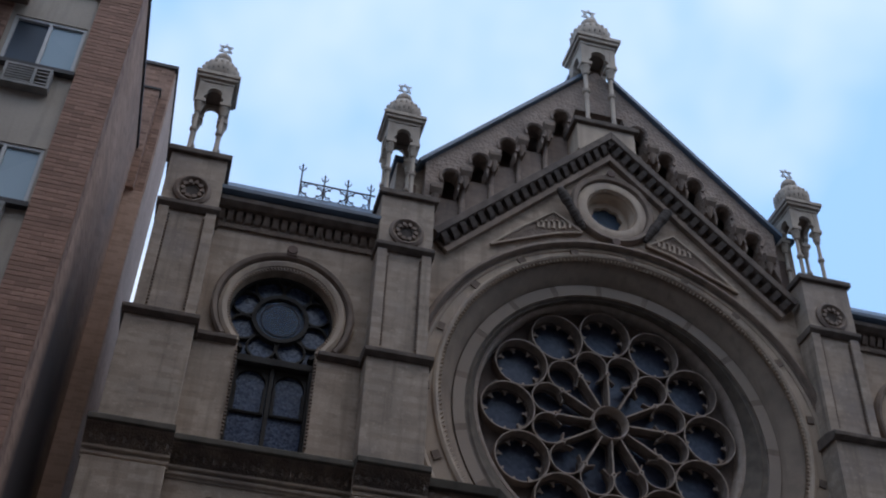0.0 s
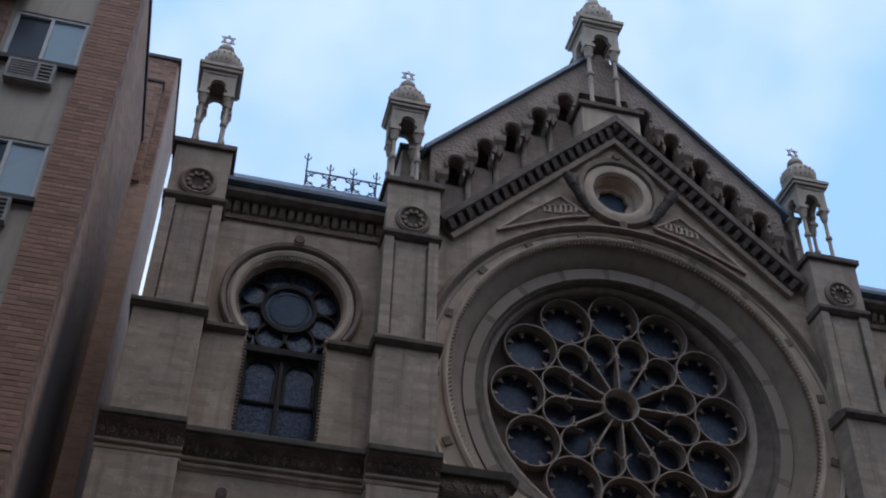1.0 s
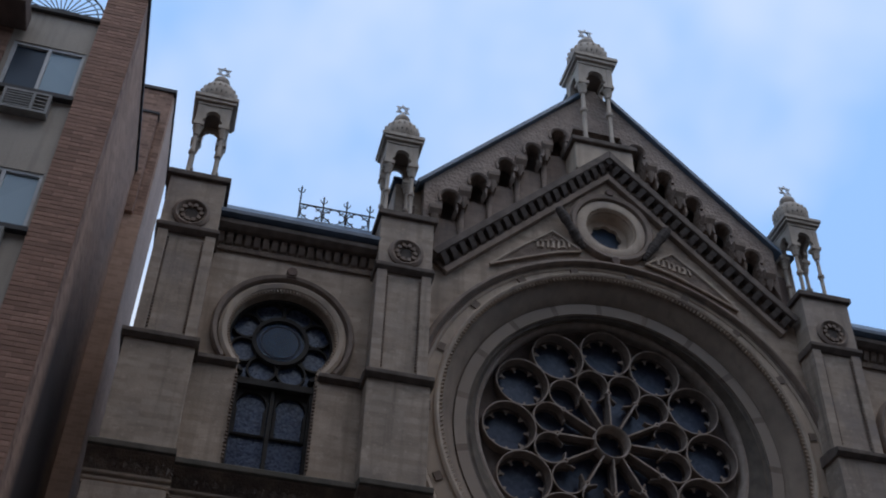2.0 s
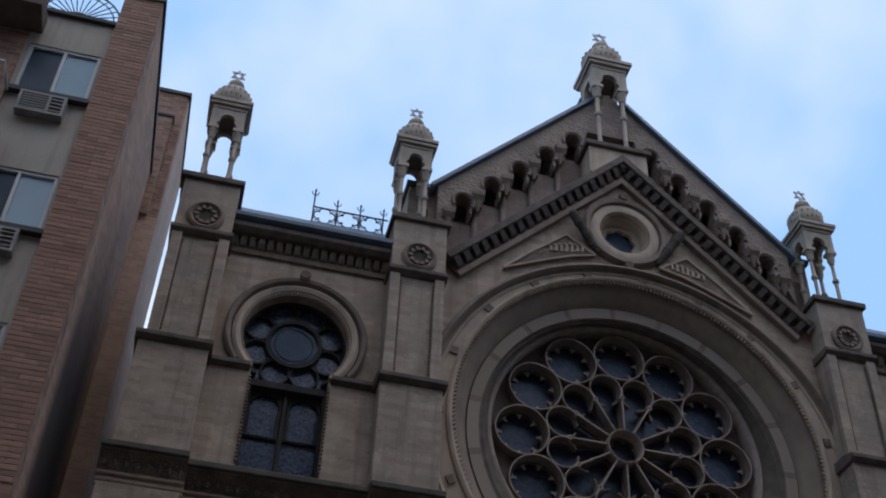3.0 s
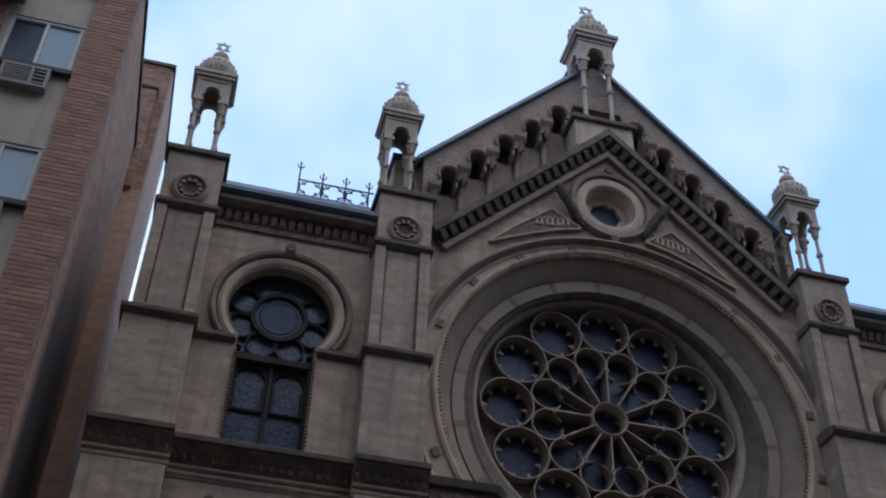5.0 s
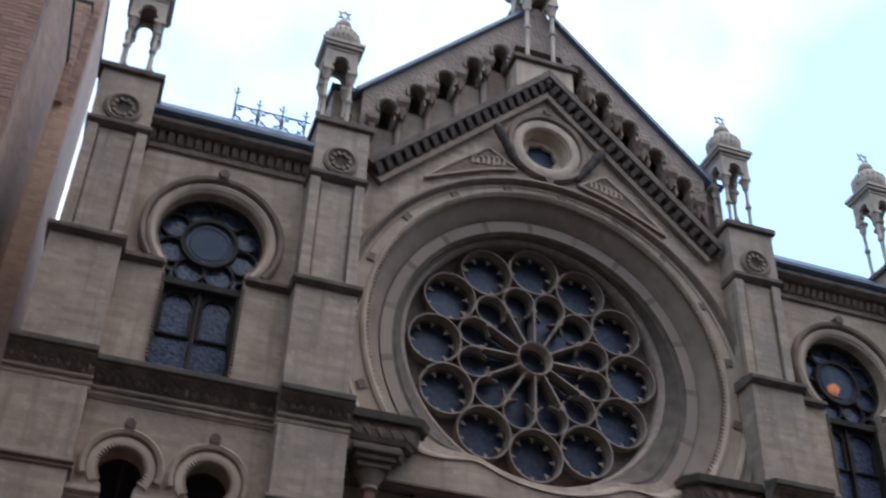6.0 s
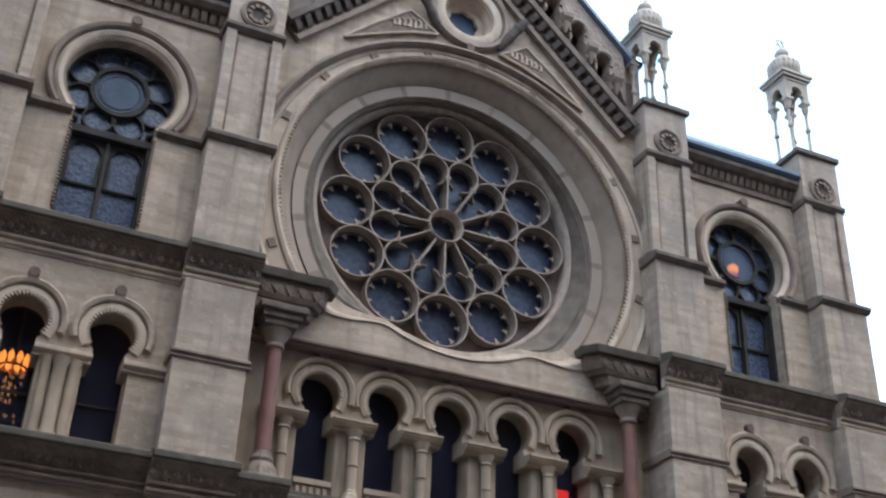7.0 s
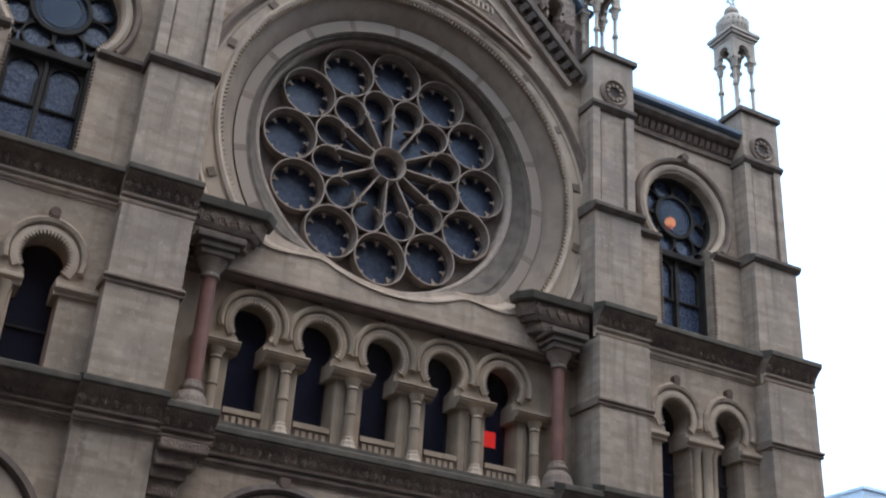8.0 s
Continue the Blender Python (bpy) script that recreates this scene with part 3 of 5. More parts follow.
# cornices of the side bays and piers
for s in (-1, 1):
    cornice("cornice", C, s * 4.4, s * 6.94, Y1 + 0.02, 9.0, 0.34)
    cornice("cornice", C, s * 3.37, s * 4.43, P1 + 0.12, 8.98, 0.32)
    cornice("cornice", C, s * 6.92, s * 8.08, P1 + 0.12, 8.98, 0.32)
    cornice("cornice", C, s * 4.4, s * 6.92, Y1 - 0.1, 5.94, 0.36, 0.52, REVEAL)
    cornice("cornice", C, s * 3.34, s * 4.46, P1 + 0.1, 5.93, 0.3, 0.54, REVEAL)
    cornice("cornice", C, s * 6.9, s * 8.2, P1 + 0.1, 5.93, 0.3, 0.54, REVEAL)
    cornice("cornice", C, s * 2.66, s * 3.37, -0.48, 5.88, 0.28, 0.5, REVEAL)
    for f, z0, z1, e in ((-0.7, 5.74, 5.88, 2.72), (-0.6, 5.56, 5.74, 2.82), (-0.5, 5.42, 5.56, 2.9), (-0.42, 5.2, 5.42, 2.96)):
        part("stepped_corbel", box(B(), min(s * e, s * 3.36), max(s * e, s * 3.36), f, -0.28, z0, z1), CARVED, C, "stepped carved corbel under a column", bevel=0.02)
    # bracketed cornice end beside the rose
    def ledge(z0, z1, f, e, ch):
        bm = B()
        pts = [(s * 3.44, f), (s * (e + ch), f), (s * e, f + ch * 1.2), (s * e, 0.08), (s * 3.44, 0.08)]
        a = [bm.verts.new((x, y, z0)) for x, y in pts]
        b = [bm.verts.new((x - s * 0.03 * (abs(x) < 3.4), y - 0.03 * (y < 0), z1)) for x, y in pts]
        bm.faces.new(a), bm.faces.new(b)
        for i in range(5):
            bm.faces.new((a[i], a[(i + 1) % 5], b[(i + 1) % 5], b[i]))
        return bm
    br = part("cornice_bracket", ledge(9.2, 9.44, -0.26, 2.22, 0.16), CARVED, C, "heavy carved stone bracket over a column", bevel=0.02)
    part("bracket_band", ledge(9.13, 9.2, -0.24, 2.3, 0.15), SOOT, br, bevel=0.01)
    part("bracket_foot", ledge(8.97, 9.13, -0.2, 2.42, 0.14), CARVED, br, bevel=0.015)
    part("top_slab", ledge(9.44, 9.57, -0.36, 2.1, 0.18), SLAB, br, bevel=0.012)
    for i in range(5):
        x = s * (2.45 + 0.2 * i)
        part("carved_leaf", prism(B(), [(x - 0.07, 9.32), (x, 9.21), (x + 0.07, 9.32), (x, 9.42)], -0.297, -0.25), CARVED, br, bevel=0.008)
    XC, YC = s * 2.93, -0.12
    col = part("red_column", lathe(B(), XC, YC, [(0.115, 6.84), (0.108, 7.6), (0.1, 8.45)], 20), PINKCOL, C, "polished red granite column", smooth=True)
    part("column_base", lathe(B(), XC, YC, [(0.27, 6.42), (0.27, 6.5), (0.25, 6.53), (0.23, 6.62), (0.19, 6.68), (0.15, 6.72), (0.17, 6.76), (0.16, 6.8), (0.13, 6.82), (0.135, 6.86), (0.11, 6.88)], 10), CARVEDTAN, col)
    bm = lathe(B(), XC, YC, [(0.1, 8.4), (0.14, 8.42), (0.14, 8.45), (0.12, 8.47), (0.15, 8.55), (0.2, 8.62), (0.23, 8.7)], 16)
    part("capital", bm, CARVEDTAN, col, "carved block capital", smooth=True)
    bm = B()
    box(bm, XC - 0.25, XC + 0.25, YC - 0.25, 0.08, 8.68, 8.78)
    box(bm, XC - 0.29, XC + 0.29, YC - 0.3, 0.08, 8.78, 8.88)
    box(bm, XC - 0.36, XC + 0.36, YC - 0.36, 0.08, 8.88, 8.97)
    part("abacus", bm, SOOT, col, "sooty stepped abacus", bevel=0.02)

# lower centre: arcade of five, set back from the piers
arcade = []
bm = B()
holed(bm, [(-3.44, 6.3), (3.44, 6.3), (3.44, 8.66), (-3.44, 8.66)], [keyhole(x, ARCHZ, 0.33, 0.29, 6.62, 7.46, neck=0.2) for x in ARCH5], 0.06, 0.5)
# darker buff here paints both dirt and the shade of the recess
arcade.append(part("arcade_wall", bm, BUFF, C, "stone arcade wall of five horseshoe openings"))
for x in ARCH5:
    w = part("arched_window", hoop(B(), x, ARCHZ, [(0.54, 0.06), (0.54, 0.0), (0.5, -0.04), (0.46, -0.02), (0.44, 0.06)], -15, 195, 40), BUFF, C, "horseshoe arcade window with a moulded hood", smooth=True)
    arcade.append(w)
    part("hood_moulding", hoop(B(), x, ARCHZ, [(0.43, 0.06), (0.43, 0.03), (0.37, 0.01), (0.345, 0.06)], -35, 215, 40), BUFF, w, smooth=True)
    part("toothed_trim", teeth(B(), x, ARCHZ, 0.325, 0.055, 30, 0.075, -38, 218), TRIM, w)
    bm = B()
    prism(bm, circle(x, 8.56, 0.08, 12), -0.04, 0.06)
    box(bm, x - 0.075, x + 0.075, -0.03, 0.06, 8.49, 8.56)
    part("boss", bm, BROWN, w, "dark stone boss", bevel=0.008)
    part("pane", prism(B(), keyhole(x, ARCHZ, 0.36, 0.31, 6.6, 7.6), 0.4, 0.415), DARKGLASS, w, "dark glass").visible_shadow = False
    part("window_sill", box(B(), x - 0.28, x + 0.28, 0.0, 0.4, 6.6, 6.68), BUFF, w)
    part("apron", box(B(), x - 0.3, x + 0.3, 0.035, 0.06, 6.34, 6.59), BROWN, w, "brown apron panel")
    bm = B()
    for i in range(5):
        box(bm, x - 0.235 + i * 0.1, x - 0.175 + i * 0.1, 0.015, 0.035, 6.36, 6.57)
    part("fluting", bm, BUFF, w)
for i in range(6):
    x = -2.6325 + 1.045 * i
    cap = part("arcade_capital", run(B(), [(0.1, 7.44), (-0.02, 7.44), (-0.035, 7.455), (-0.035, 7.48), (-0.1, 7.49), (-0.15, 7.54), (-0.15, 7.56), (-0.17, 7.565), (-0.17, 7.6), (0.1, 7.65)], x - 0.33, x + 0.33), BUFF, C, "moulded stone capital", bevel=0.008)
    arcade.append(cap)
    for dx in (-0.165, 0.165):
        part("pilaster", box(B(), x + dx - 0.06, x + dx + 0.06, 0.02, 0.12, 6.36, 7.44), BUFF, cap, bevel=0.01)
        part("pilaster_fillet", box(B(), x + dx * 0.55 - 0.02, x + dx * 0.55 + 0.02, 0.0, 0.05, 6.36, 7.44), BUFF, cap)
    rr = 0.072
    part("colonnette", lathe(B(), x, -0.11, [(rr, 6.55), (rr, 6.9), (rr * 1.2, 6.91), (rr * 1.2, 6.94), (rr, 6.95), (rr, 7.28), (rr * 1.3, 7.3), (rr * 1.1, 7.33), (rr * 1.8, 7.44)], 14), BUFF, cap, smooth=True)
    part("colonnette_base", lathe(B(), x, -0.12, [(0.14, 6.33), (0.14, 6.4), (0.115, 6.44), (0.11, 6.49), (0.085, 6.52), (0.09, 6.55), (rr, 6.57)], 8), TRIM, cap, "pale stone base")
for ob in arcade:
    ob.location = (0, 0.14, 0.04)
part("string_course", run(B(), [(0.5, 8.6), (0.03, 8.6), (0.0, 8.62), (0.0, 8.65), (-0.04, 8.66), (-0.04, 8.7), (0.5, 8.74)], -3.44, 3.44), BROWN, C, "brown stone string course", bevel=0.008)
cornice("cornice", C, -3.34, 3.34, -0.27, 5.74, 0.25, 0.52, REVEAL)
part("arcade_ledge", box(B(), -3.34, 3.34, -0.3, 0.22, 6.22, 6.375), SLAB, C, "greenish weathered ledge under the arcade", bevel=0.01)

# rose bay and tympanum: the great arch has its centre lower than the rose, ring by ring
def polar(r, c, a):
    """Distance from the rose's centre, at angle a, of a circle of radius r whose centre stands at height c."""
    d = c - CZ
    return d * math.sin(radians(a)) + math.sqrt(r * r - (d * math.cos(radians(a))) ** 2)


def arch(bm, prof, a0, a1, n):
    """A closed section of (radius, y, centre height) points swept round the rose."""
    rows = []
    for i in range(n + 1):
        a = a0 + (a1 - a0) * i / n
        rows.append([bm.verts.new((CX + polar(r, c, a) * math.cos(radians(a)), y, CZ + polar(r, c, a) * math.sin(radians(a)))) for r, y, c in prof])
    m = len(prof)
    for p, q in zip(rows, rows[1:]):
        for k in range(m):
            bm.faces.new((p[k], p[(k + 1) % m], q[(k + 1) % m], q[k]))
    bm.faces.new(rows[0]), bm.faces.new(rows[-1])
    return bm


def round_arch(bm, prof, a0, a1, n):
    """As arch(), but each (radius, y, centre, low) point draws in to the radius low under the rose."""
    full = a1 - a0 >= 359.9
    rows = []
    for i in range(n if full else n + 1):
        a = a0 + (a1 - a0) * i / n
        rows.append([bm.verts.new((CX + eased(r, c, lo, a) * math.cos(radians(a)), y, CZ + eased(r, c, lo, a) * math.sin(radians(a)))) for r, y, c, lo in prof])
    m = len(prof)
    for p, q in zip(rows, rows[1:] + (rows[:1] if full else [])):
        for k in range(m):
            bm.faces.new((p[k], p[(k + 1) % m], q[(k + 1) % m], q[k]))
    if not full:
        bm.faces.new(rows[0]), bm.faces.new(rows[-1])
    return bm


def eased(r, c, lo, a):
    w = min(1.0, max(0.0, (abs((a % 360) - 270) - 25) / 21))
    w = w * w * (3 - 2 * w)
    return lo + (polar(r, c, a) - lo) * w


A0, A1 = -46, 226
hole = [(CX + eased(3.17, 11.44, 2.74, a) * math.cos(radians(a)), CZ + eased(3.17, 11.44, 2.74, a) * math.sin(radians(a))) for a in range(0, 360, 4)]
bm = B()
holed(bm, [(-3.5, 8.66), (3.5, 8.66), (3.5, 14.25), (0, 17.6), (-3.5, 14.25)], [hole, circle(0, 15.85, 0.46, 40)], 0.06, 0.45)
part("rose_wall", bm, STONE, C, "stone wall round the rose window and pediment")
rose = part("rose_window", arch(B(), [(3.73, 0.08, 11.2), (3.73, -0.07, 11.2), (3.7, -0.13, 11.2), (3.65, -0.15, 11.2), (3.61, -0.11, 11.21), (3.6, -0.05, 11.22), (3.56, -0.04, 11.23), (3.56, 0.08, 11.23)], A0, A1, 110), REVEAL, C, "great round rose window with deep stone tracery", smooth=True)
part("hood_roll", arch(B(), [(3.56, 0.08, 11.23), (3.56, -0.02, 11.23), (3.52, -0.055, 11.25), (3.47, -0.03, 11.27), (3.46, 0.0, 11.28), (3.46, 0.08, 11.28)], A0, A1, 110), TRIM, rose, smooth=True)
part("arch_band", arch(B(), [(3.46, 0.08, 11.28), (3.46, -0.01, 11.28), (3.26, -0.015, 11.39), (3.25, -0.055, 11.4), (3.21, -0.075, 11.42), (3.17, -0.055, 11.43), (3.15, 0.0, 11.44), (3.15, 0.08, 11.44)], A0, A1, 110), TRIM, rose, smooth=True)
bm = B()
for i in range(196):
    a = A0 + (A1 - A0) * (i + 0.5) / 196
    r = polar(3.13, 11.44, a)
    teeth(bm, CX, CZ, r, 0.0, 1, 0.06, a - 0.5, a + 0.5)
part("toothed_trim", bm, TRIM, rose)
# the reveal's shade is painted in by its darker stone
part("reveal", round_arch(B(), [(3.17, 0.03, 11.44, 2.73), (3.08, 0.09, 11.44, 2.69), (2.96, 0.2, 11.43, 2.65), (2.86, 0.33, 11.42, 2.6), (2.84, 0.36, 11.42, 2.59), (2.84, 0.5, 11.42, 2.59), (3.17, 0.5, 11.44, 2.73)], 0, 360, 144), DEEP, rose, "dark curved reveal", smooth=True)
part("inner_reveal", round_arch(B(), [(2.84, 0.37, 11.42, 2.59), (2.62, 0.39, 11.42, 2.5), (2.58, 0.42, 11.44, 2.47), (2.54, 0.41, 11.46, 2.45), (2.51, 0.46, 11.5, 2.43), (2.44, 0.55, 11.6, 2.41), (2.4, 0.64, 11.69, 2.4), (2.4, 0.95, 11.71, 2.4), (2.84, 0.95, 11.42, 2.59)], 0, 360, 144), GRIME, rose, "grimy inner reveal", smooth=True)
part("sill_ring", round_arch(B(), [(3.2, 0.08, 11.44, 2.8), (3.2, 0.057, 11.44, 2.8), (3.15, 0.057, 11.44, 2.74), (3.12, 0.07, 11.44, 2.71), (2.98, 0.17, 11.43, 2.63), (2.84, 0.31, 11.42, 2.55), (2.64, 0.33, 11.42, 2.47), (2.64, 0.5, 11.42, 2.47), (3.2, 0.5, 11.44, 2.8)], 225, 315, 60), STONE, rose, "plain sloping stone sill ring", smooth=True)
ring_prof = [(2.83, 0.375, 11.42, 2.58), (2.83, 0.322, 11.42, 2.58), (2.63, 0.342, 11.42, 2.5), (2.63, 0.4, 11.42, 2.5)]
for k in range(14):
    a = -46 + 20.2 * k
    if k < 13:
        part("voussoir", round_arch(B(), ring_prof, a + 1.2, a + 19.0, 8), VOUSS, rose)
        b = a + 10
        r = polar(3.36, 11.34, b)
        part("stud", box(B(), -0.06, 0.06, -0.045, 0.0, -0.07, 0.07), REVEAL, rose).matrix_basis = Matrix.Translation((CX + r * math.cos(radians(b)), 0, CZ + r * math.sin(radians(b)))) @ Matrix.Rotation(radians(-b), 4, "Y")
    part("brown_block", round_arch(B(), [(r, y + 0.004, c, lo) for r, y, c, lo in ring_prof], a - 1.2, a + 1.2, 2), REVEAL, rose)

# tracery: thin deep fins of stone before a recessed plate with foiled holes
YT, YP = 0.72, 0.9          # front edges, face of the recessed plate
NR, RR, RP = 12, 1.79, 1.12
R1, R2 = RR * math.sin(radians(15)) + 0.006, RP * math.sin(radians(15)) + 0.004


def turned(u, v, b):
    return (CX + u * math.cos(b) - v * math.sin(b), CZ + u * math.sin(b) + v * math.cos(b))


def foils(cx, cz, n, r0, r1, turn):
    """A foiled outline: n round lobes that meet in cusps at r0 and reach out to r1."""
    pts = []
    for j in range(n):
        for i in range(7):
            f = i / 7.0
            a = turn + 2 * math.pi * (j + f) / n
            r = r0 + (r1 - r0) * math.sqrt(max(0.0, math.sin(math.pi * f)))
            pts.append((cx + r * math.cos(a), cz + r * math.sin(a)))
    return pts


holes = []
for k in range(NR):
    a, b = radians(30 * k), radians(30 * k + 15)
    holes.append(foils(*turned(RR, 0, a), 8, 0.31, 0.405, a))
    loop = [(RP + 0.24 * math.cos(radians(g)), 0.24 * math.sin(radians(g))) for g in range(-140, 141, 20)]
    loop += [(0.9, 0.12), (0.86, 0.185), (0.6, 0.125), (0.38, 0.058), (0.38, -0.058), (0.6, -0.125), (0.86, -0.185), (0.9, -0.12)]
    holes.append([turned(u, v, b) for u, v in loop])
holes.append(foils(CX, CZ, 6, 0.18, 0.25, 0.3))
part("tracery", holed(B(), circle(CX, CZ, 2.38, 120), holes, YP, YP + 0.06), PLATE, rose, "brown recessed tracery plate")
part("rim", hoop(B(), CX, CZ, [(2.42, YT - 0.04), (2.4, YT - 0.08), (2.36, YT - 0.085), (2.335, YT - 0.06), (2.31, YT + 0.03), (2.3, YP), (2.42, YP)], n=128), TRACERY, rose, "thin moulded rim", smooth=True)
for k in range(NR):
    a, b = radians(30 * k), radians(30 * k + 15)
    x, z = turned(RR, 0, a)
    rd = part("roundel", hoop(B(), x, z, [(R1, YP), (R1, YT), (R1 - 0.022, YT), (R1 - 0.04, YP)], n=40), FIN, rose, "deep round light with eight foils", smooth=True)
    # pale bead: the lit front edge is painted over the shaded fin
    part("edge_bead", hoop(B(), x, z, [(R1 + 0.001, YT), (R1 - 0.002, YT - 0.016), (R1 - 0.02, YT - 0.016), (R1 - 0.023, YT)], n=40), TRACERY, rd, smooth=True)
    for j in range(8):
        g = a + 2 * math.pi * j / 8
        tip = [(0.385, -0.05), (0.335, -0.016), (0.312, -0.026), (0.292, 0.0), (0.312, 0.026), (0.335, 0.016), (0.385, 0.05)]
        part("cusp", prism(B(), [(x + u * math.cos(g) - v * math.sin(g), z + u * math.sin(g) + v * math.cos(g)) for u, v in tip], YP - 0.012, YP - 0.001), TRACERY, rd)
    x, z = turned(RP, 0, b)
    pr = part("petal_rim", hoop(B(), x, z, [(R2, YP), (R2, YT), (R2 - 0.02, YT), (R2 - 0.036, YP)], math.degrees(b) - 126, math.degrees(b) + 126, 28), FIN, rose, smooth=True)
    part("edge_bead", hoop(B(), x, z, [(R2 + 0.001, YT), (R2 - 0.002, YT - 0.014), (R2 - 0.018, YT - 0.014), (R2 - 0.021, YT)], math.degrees(b) - 126, math.degrees(b) + 126, 28), TRACERY, pr, smooth=True)
    for q in (-1, 1):
        g0, g1 = sorted((math.degrees(b) + q * 126, math.degrees(b) + q * 166))
        part("petal_return", hoop(B(), x, z, [(R2, YP), (R2 - 0.004, YT + 0.07), (R2 - 0.03, YT + 0.07), (R2 - 0.04, YP)], g0, g1, 6), FIN, pr, smooth=True)
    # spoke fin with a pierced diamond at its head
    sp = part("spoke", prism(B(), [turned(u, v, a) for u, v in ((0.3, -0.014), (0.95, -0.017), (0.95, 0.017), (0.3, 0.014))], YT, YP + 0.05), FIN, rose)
    part("edge_bead", prism(B(), [turned(u, v, a) for u, v in ((0.3, -0.012), (0.93, -0.014), (0.93, 0.014), (0.3, 0.012))], YT - 0.014, YT), TRACERY, sp)
    part("diamond", holed(B(), [turned(u, v, a) for u, v in ((0.905, 0), (0.97, 0.05), (1.04, 0), (0.97, -0.05))], [[turned(u, v, a) for u, v in ((0.94, 0), (0.97, 0.024), (1.0, 0), (0.97, -0.024))]], YT - 0.016, YP), TRACERY, sp)
part("hub", hoop(B(), CX, CZ, [(0.325, YP), (0.325, YT - 0.02), (0.31, YT - 0.04), (0.295, YT - 0.03), (0.285, YT), (0.27, YP)], n=36), TRACERY, rose, "round hub ring", smooth=True)
part("pane", prism(B(), circle(CX, CZ, 2.38, 96), YP + 0.12, YP + 0.135), ROSEGLASS, rose, "blue-grey leaded glass")

# oculus in the pediment
oc = part("oculus", hoop(B(), 0, 15.85, [(0.82, 0.06), (0.82, -0.02), (0.78, -0.07), (0.7, -0.05), (0.68, 0.06)], n=56), REVEAL, C, "small round window in the pediment", smooth=True)
part("ring", hoop(B(), 0, 15.85, [(0.67, 0.06), (0.67, 0.01), (0.58, -0.02), (0.5, 0.0), (0.47, 0.06), (0.4, 0.4), (0.67, 0.4)], n=56), TRIM, oc, smooth=True)
part("toothed_trim", teeth(B(), 0, 15.85, 0.49, 0.03, 44, 0.045), TRIM, oc)
quat = []
for j in range(48):
    b = 2 * math.pi * j / 48
    r = 0.27 + 0.045 * abs(math.cos(4 * b))
    quat.append((r * math.cos(b), 15.85 + r * math.sin(b)))
part("cusped_frame", holed(B(), circle(0, 15.85, 0.47, 40), [quat], 0.3, 0.38), TRIM, oc)
part("pane", prism(B(), circle(0, 15.85, 0.45, 32), 0.4, 0.412), CLEARGLASS, oc, "pale blue glass")
for sgn in (1, -1):
    bm = B()
    prism(bm, circle(0, 15.85 + sgn * 0.84, 0.085, 12), -0.09, 0.06)
    part("boss", bm, BROWN, oc, "dark stone boss", bevel=0.01)
# relief panels with unreadable lettering and leaf knobs beside the oculus
for s in (-1, 1):
    inner = [(s * 0.62, 15.13), (s * 1.1, 15.0), (s * 1.5, 14.83), (s * 1.9, 14.65), (s * 2.34, 14.44), (s * 1.78, 14.97), (s * 1.16, 15.48)]
    pan = part("relief_panel", prism(B(), inner, 0.0, 0.06), CARVED, C, "triangular carved panel")
    bm = B()
    for i in range(7):
        t = i / 6
        x, z = s * (0.86 + 0.6 * t), 15.24 - 0.13 * t
        h = 0.1 - 0.045 * abs(t - 0.35)
        box(bm, x - 0.02, x + 0.02, -0.03, 0.0, z - h, z + h)
        box(bm, x - 0.055, x + 0.02, -0.03, 0.0, z + h - 0.035, z + h)
        if i % 2:
            box(bm, x - 0.055, x - 0.02, -0.03, 0.0, z - h, z - h + 0.03)
    part("raised_lettering", bm, TRIM, pan, "row of unreadable raised marks")
    part("border", tube(B(), [(x, -0.01, z) for x, z in (inner[4], inner[5], inner[6], inner[0])], 0.028), TRIM, pan)
    part("border", tube(B(), [(x, -0.01, z) for x, z in inner[:5]], 0.024), TRIM, pan)
    # leaning leafy crocket
    bm = B()
    foot, tip = Vector((s * 0.6, -0.02, 15.24)), Vector((s * 1.05, -0.14, 15.92))
    k = 13
    for i in range(k):
        t = i / (k - 1)
        c = foot.lerp(tip, t)
        r = (0.05 + 0.03 * math.sin(math.pi * min(1, t * 1.1)) + (0.03 if t > 0.7 else 0.0)) * (1 + 0.06 * (i % 3))
        bmesh.ops.create_icosphere(bm, subdivisions=2, radius=r, matrix=Matrix.Translation(c))
        for q in (-1, 1):
            side = Vector((0.68 * q, -0.1, -0.3 * q * s)) * (r * 0.8)
            bmesh.ops.create_icosphere(bm, subdivisions=1, radius=r * 0.55, matrix=Matrix.Translation(c + side + Vector((0, 0, 0.03))))
    part("leaf_crocket", bm, SOOTSHADE, C, "sooty carved leaf crocket", smooth=True)

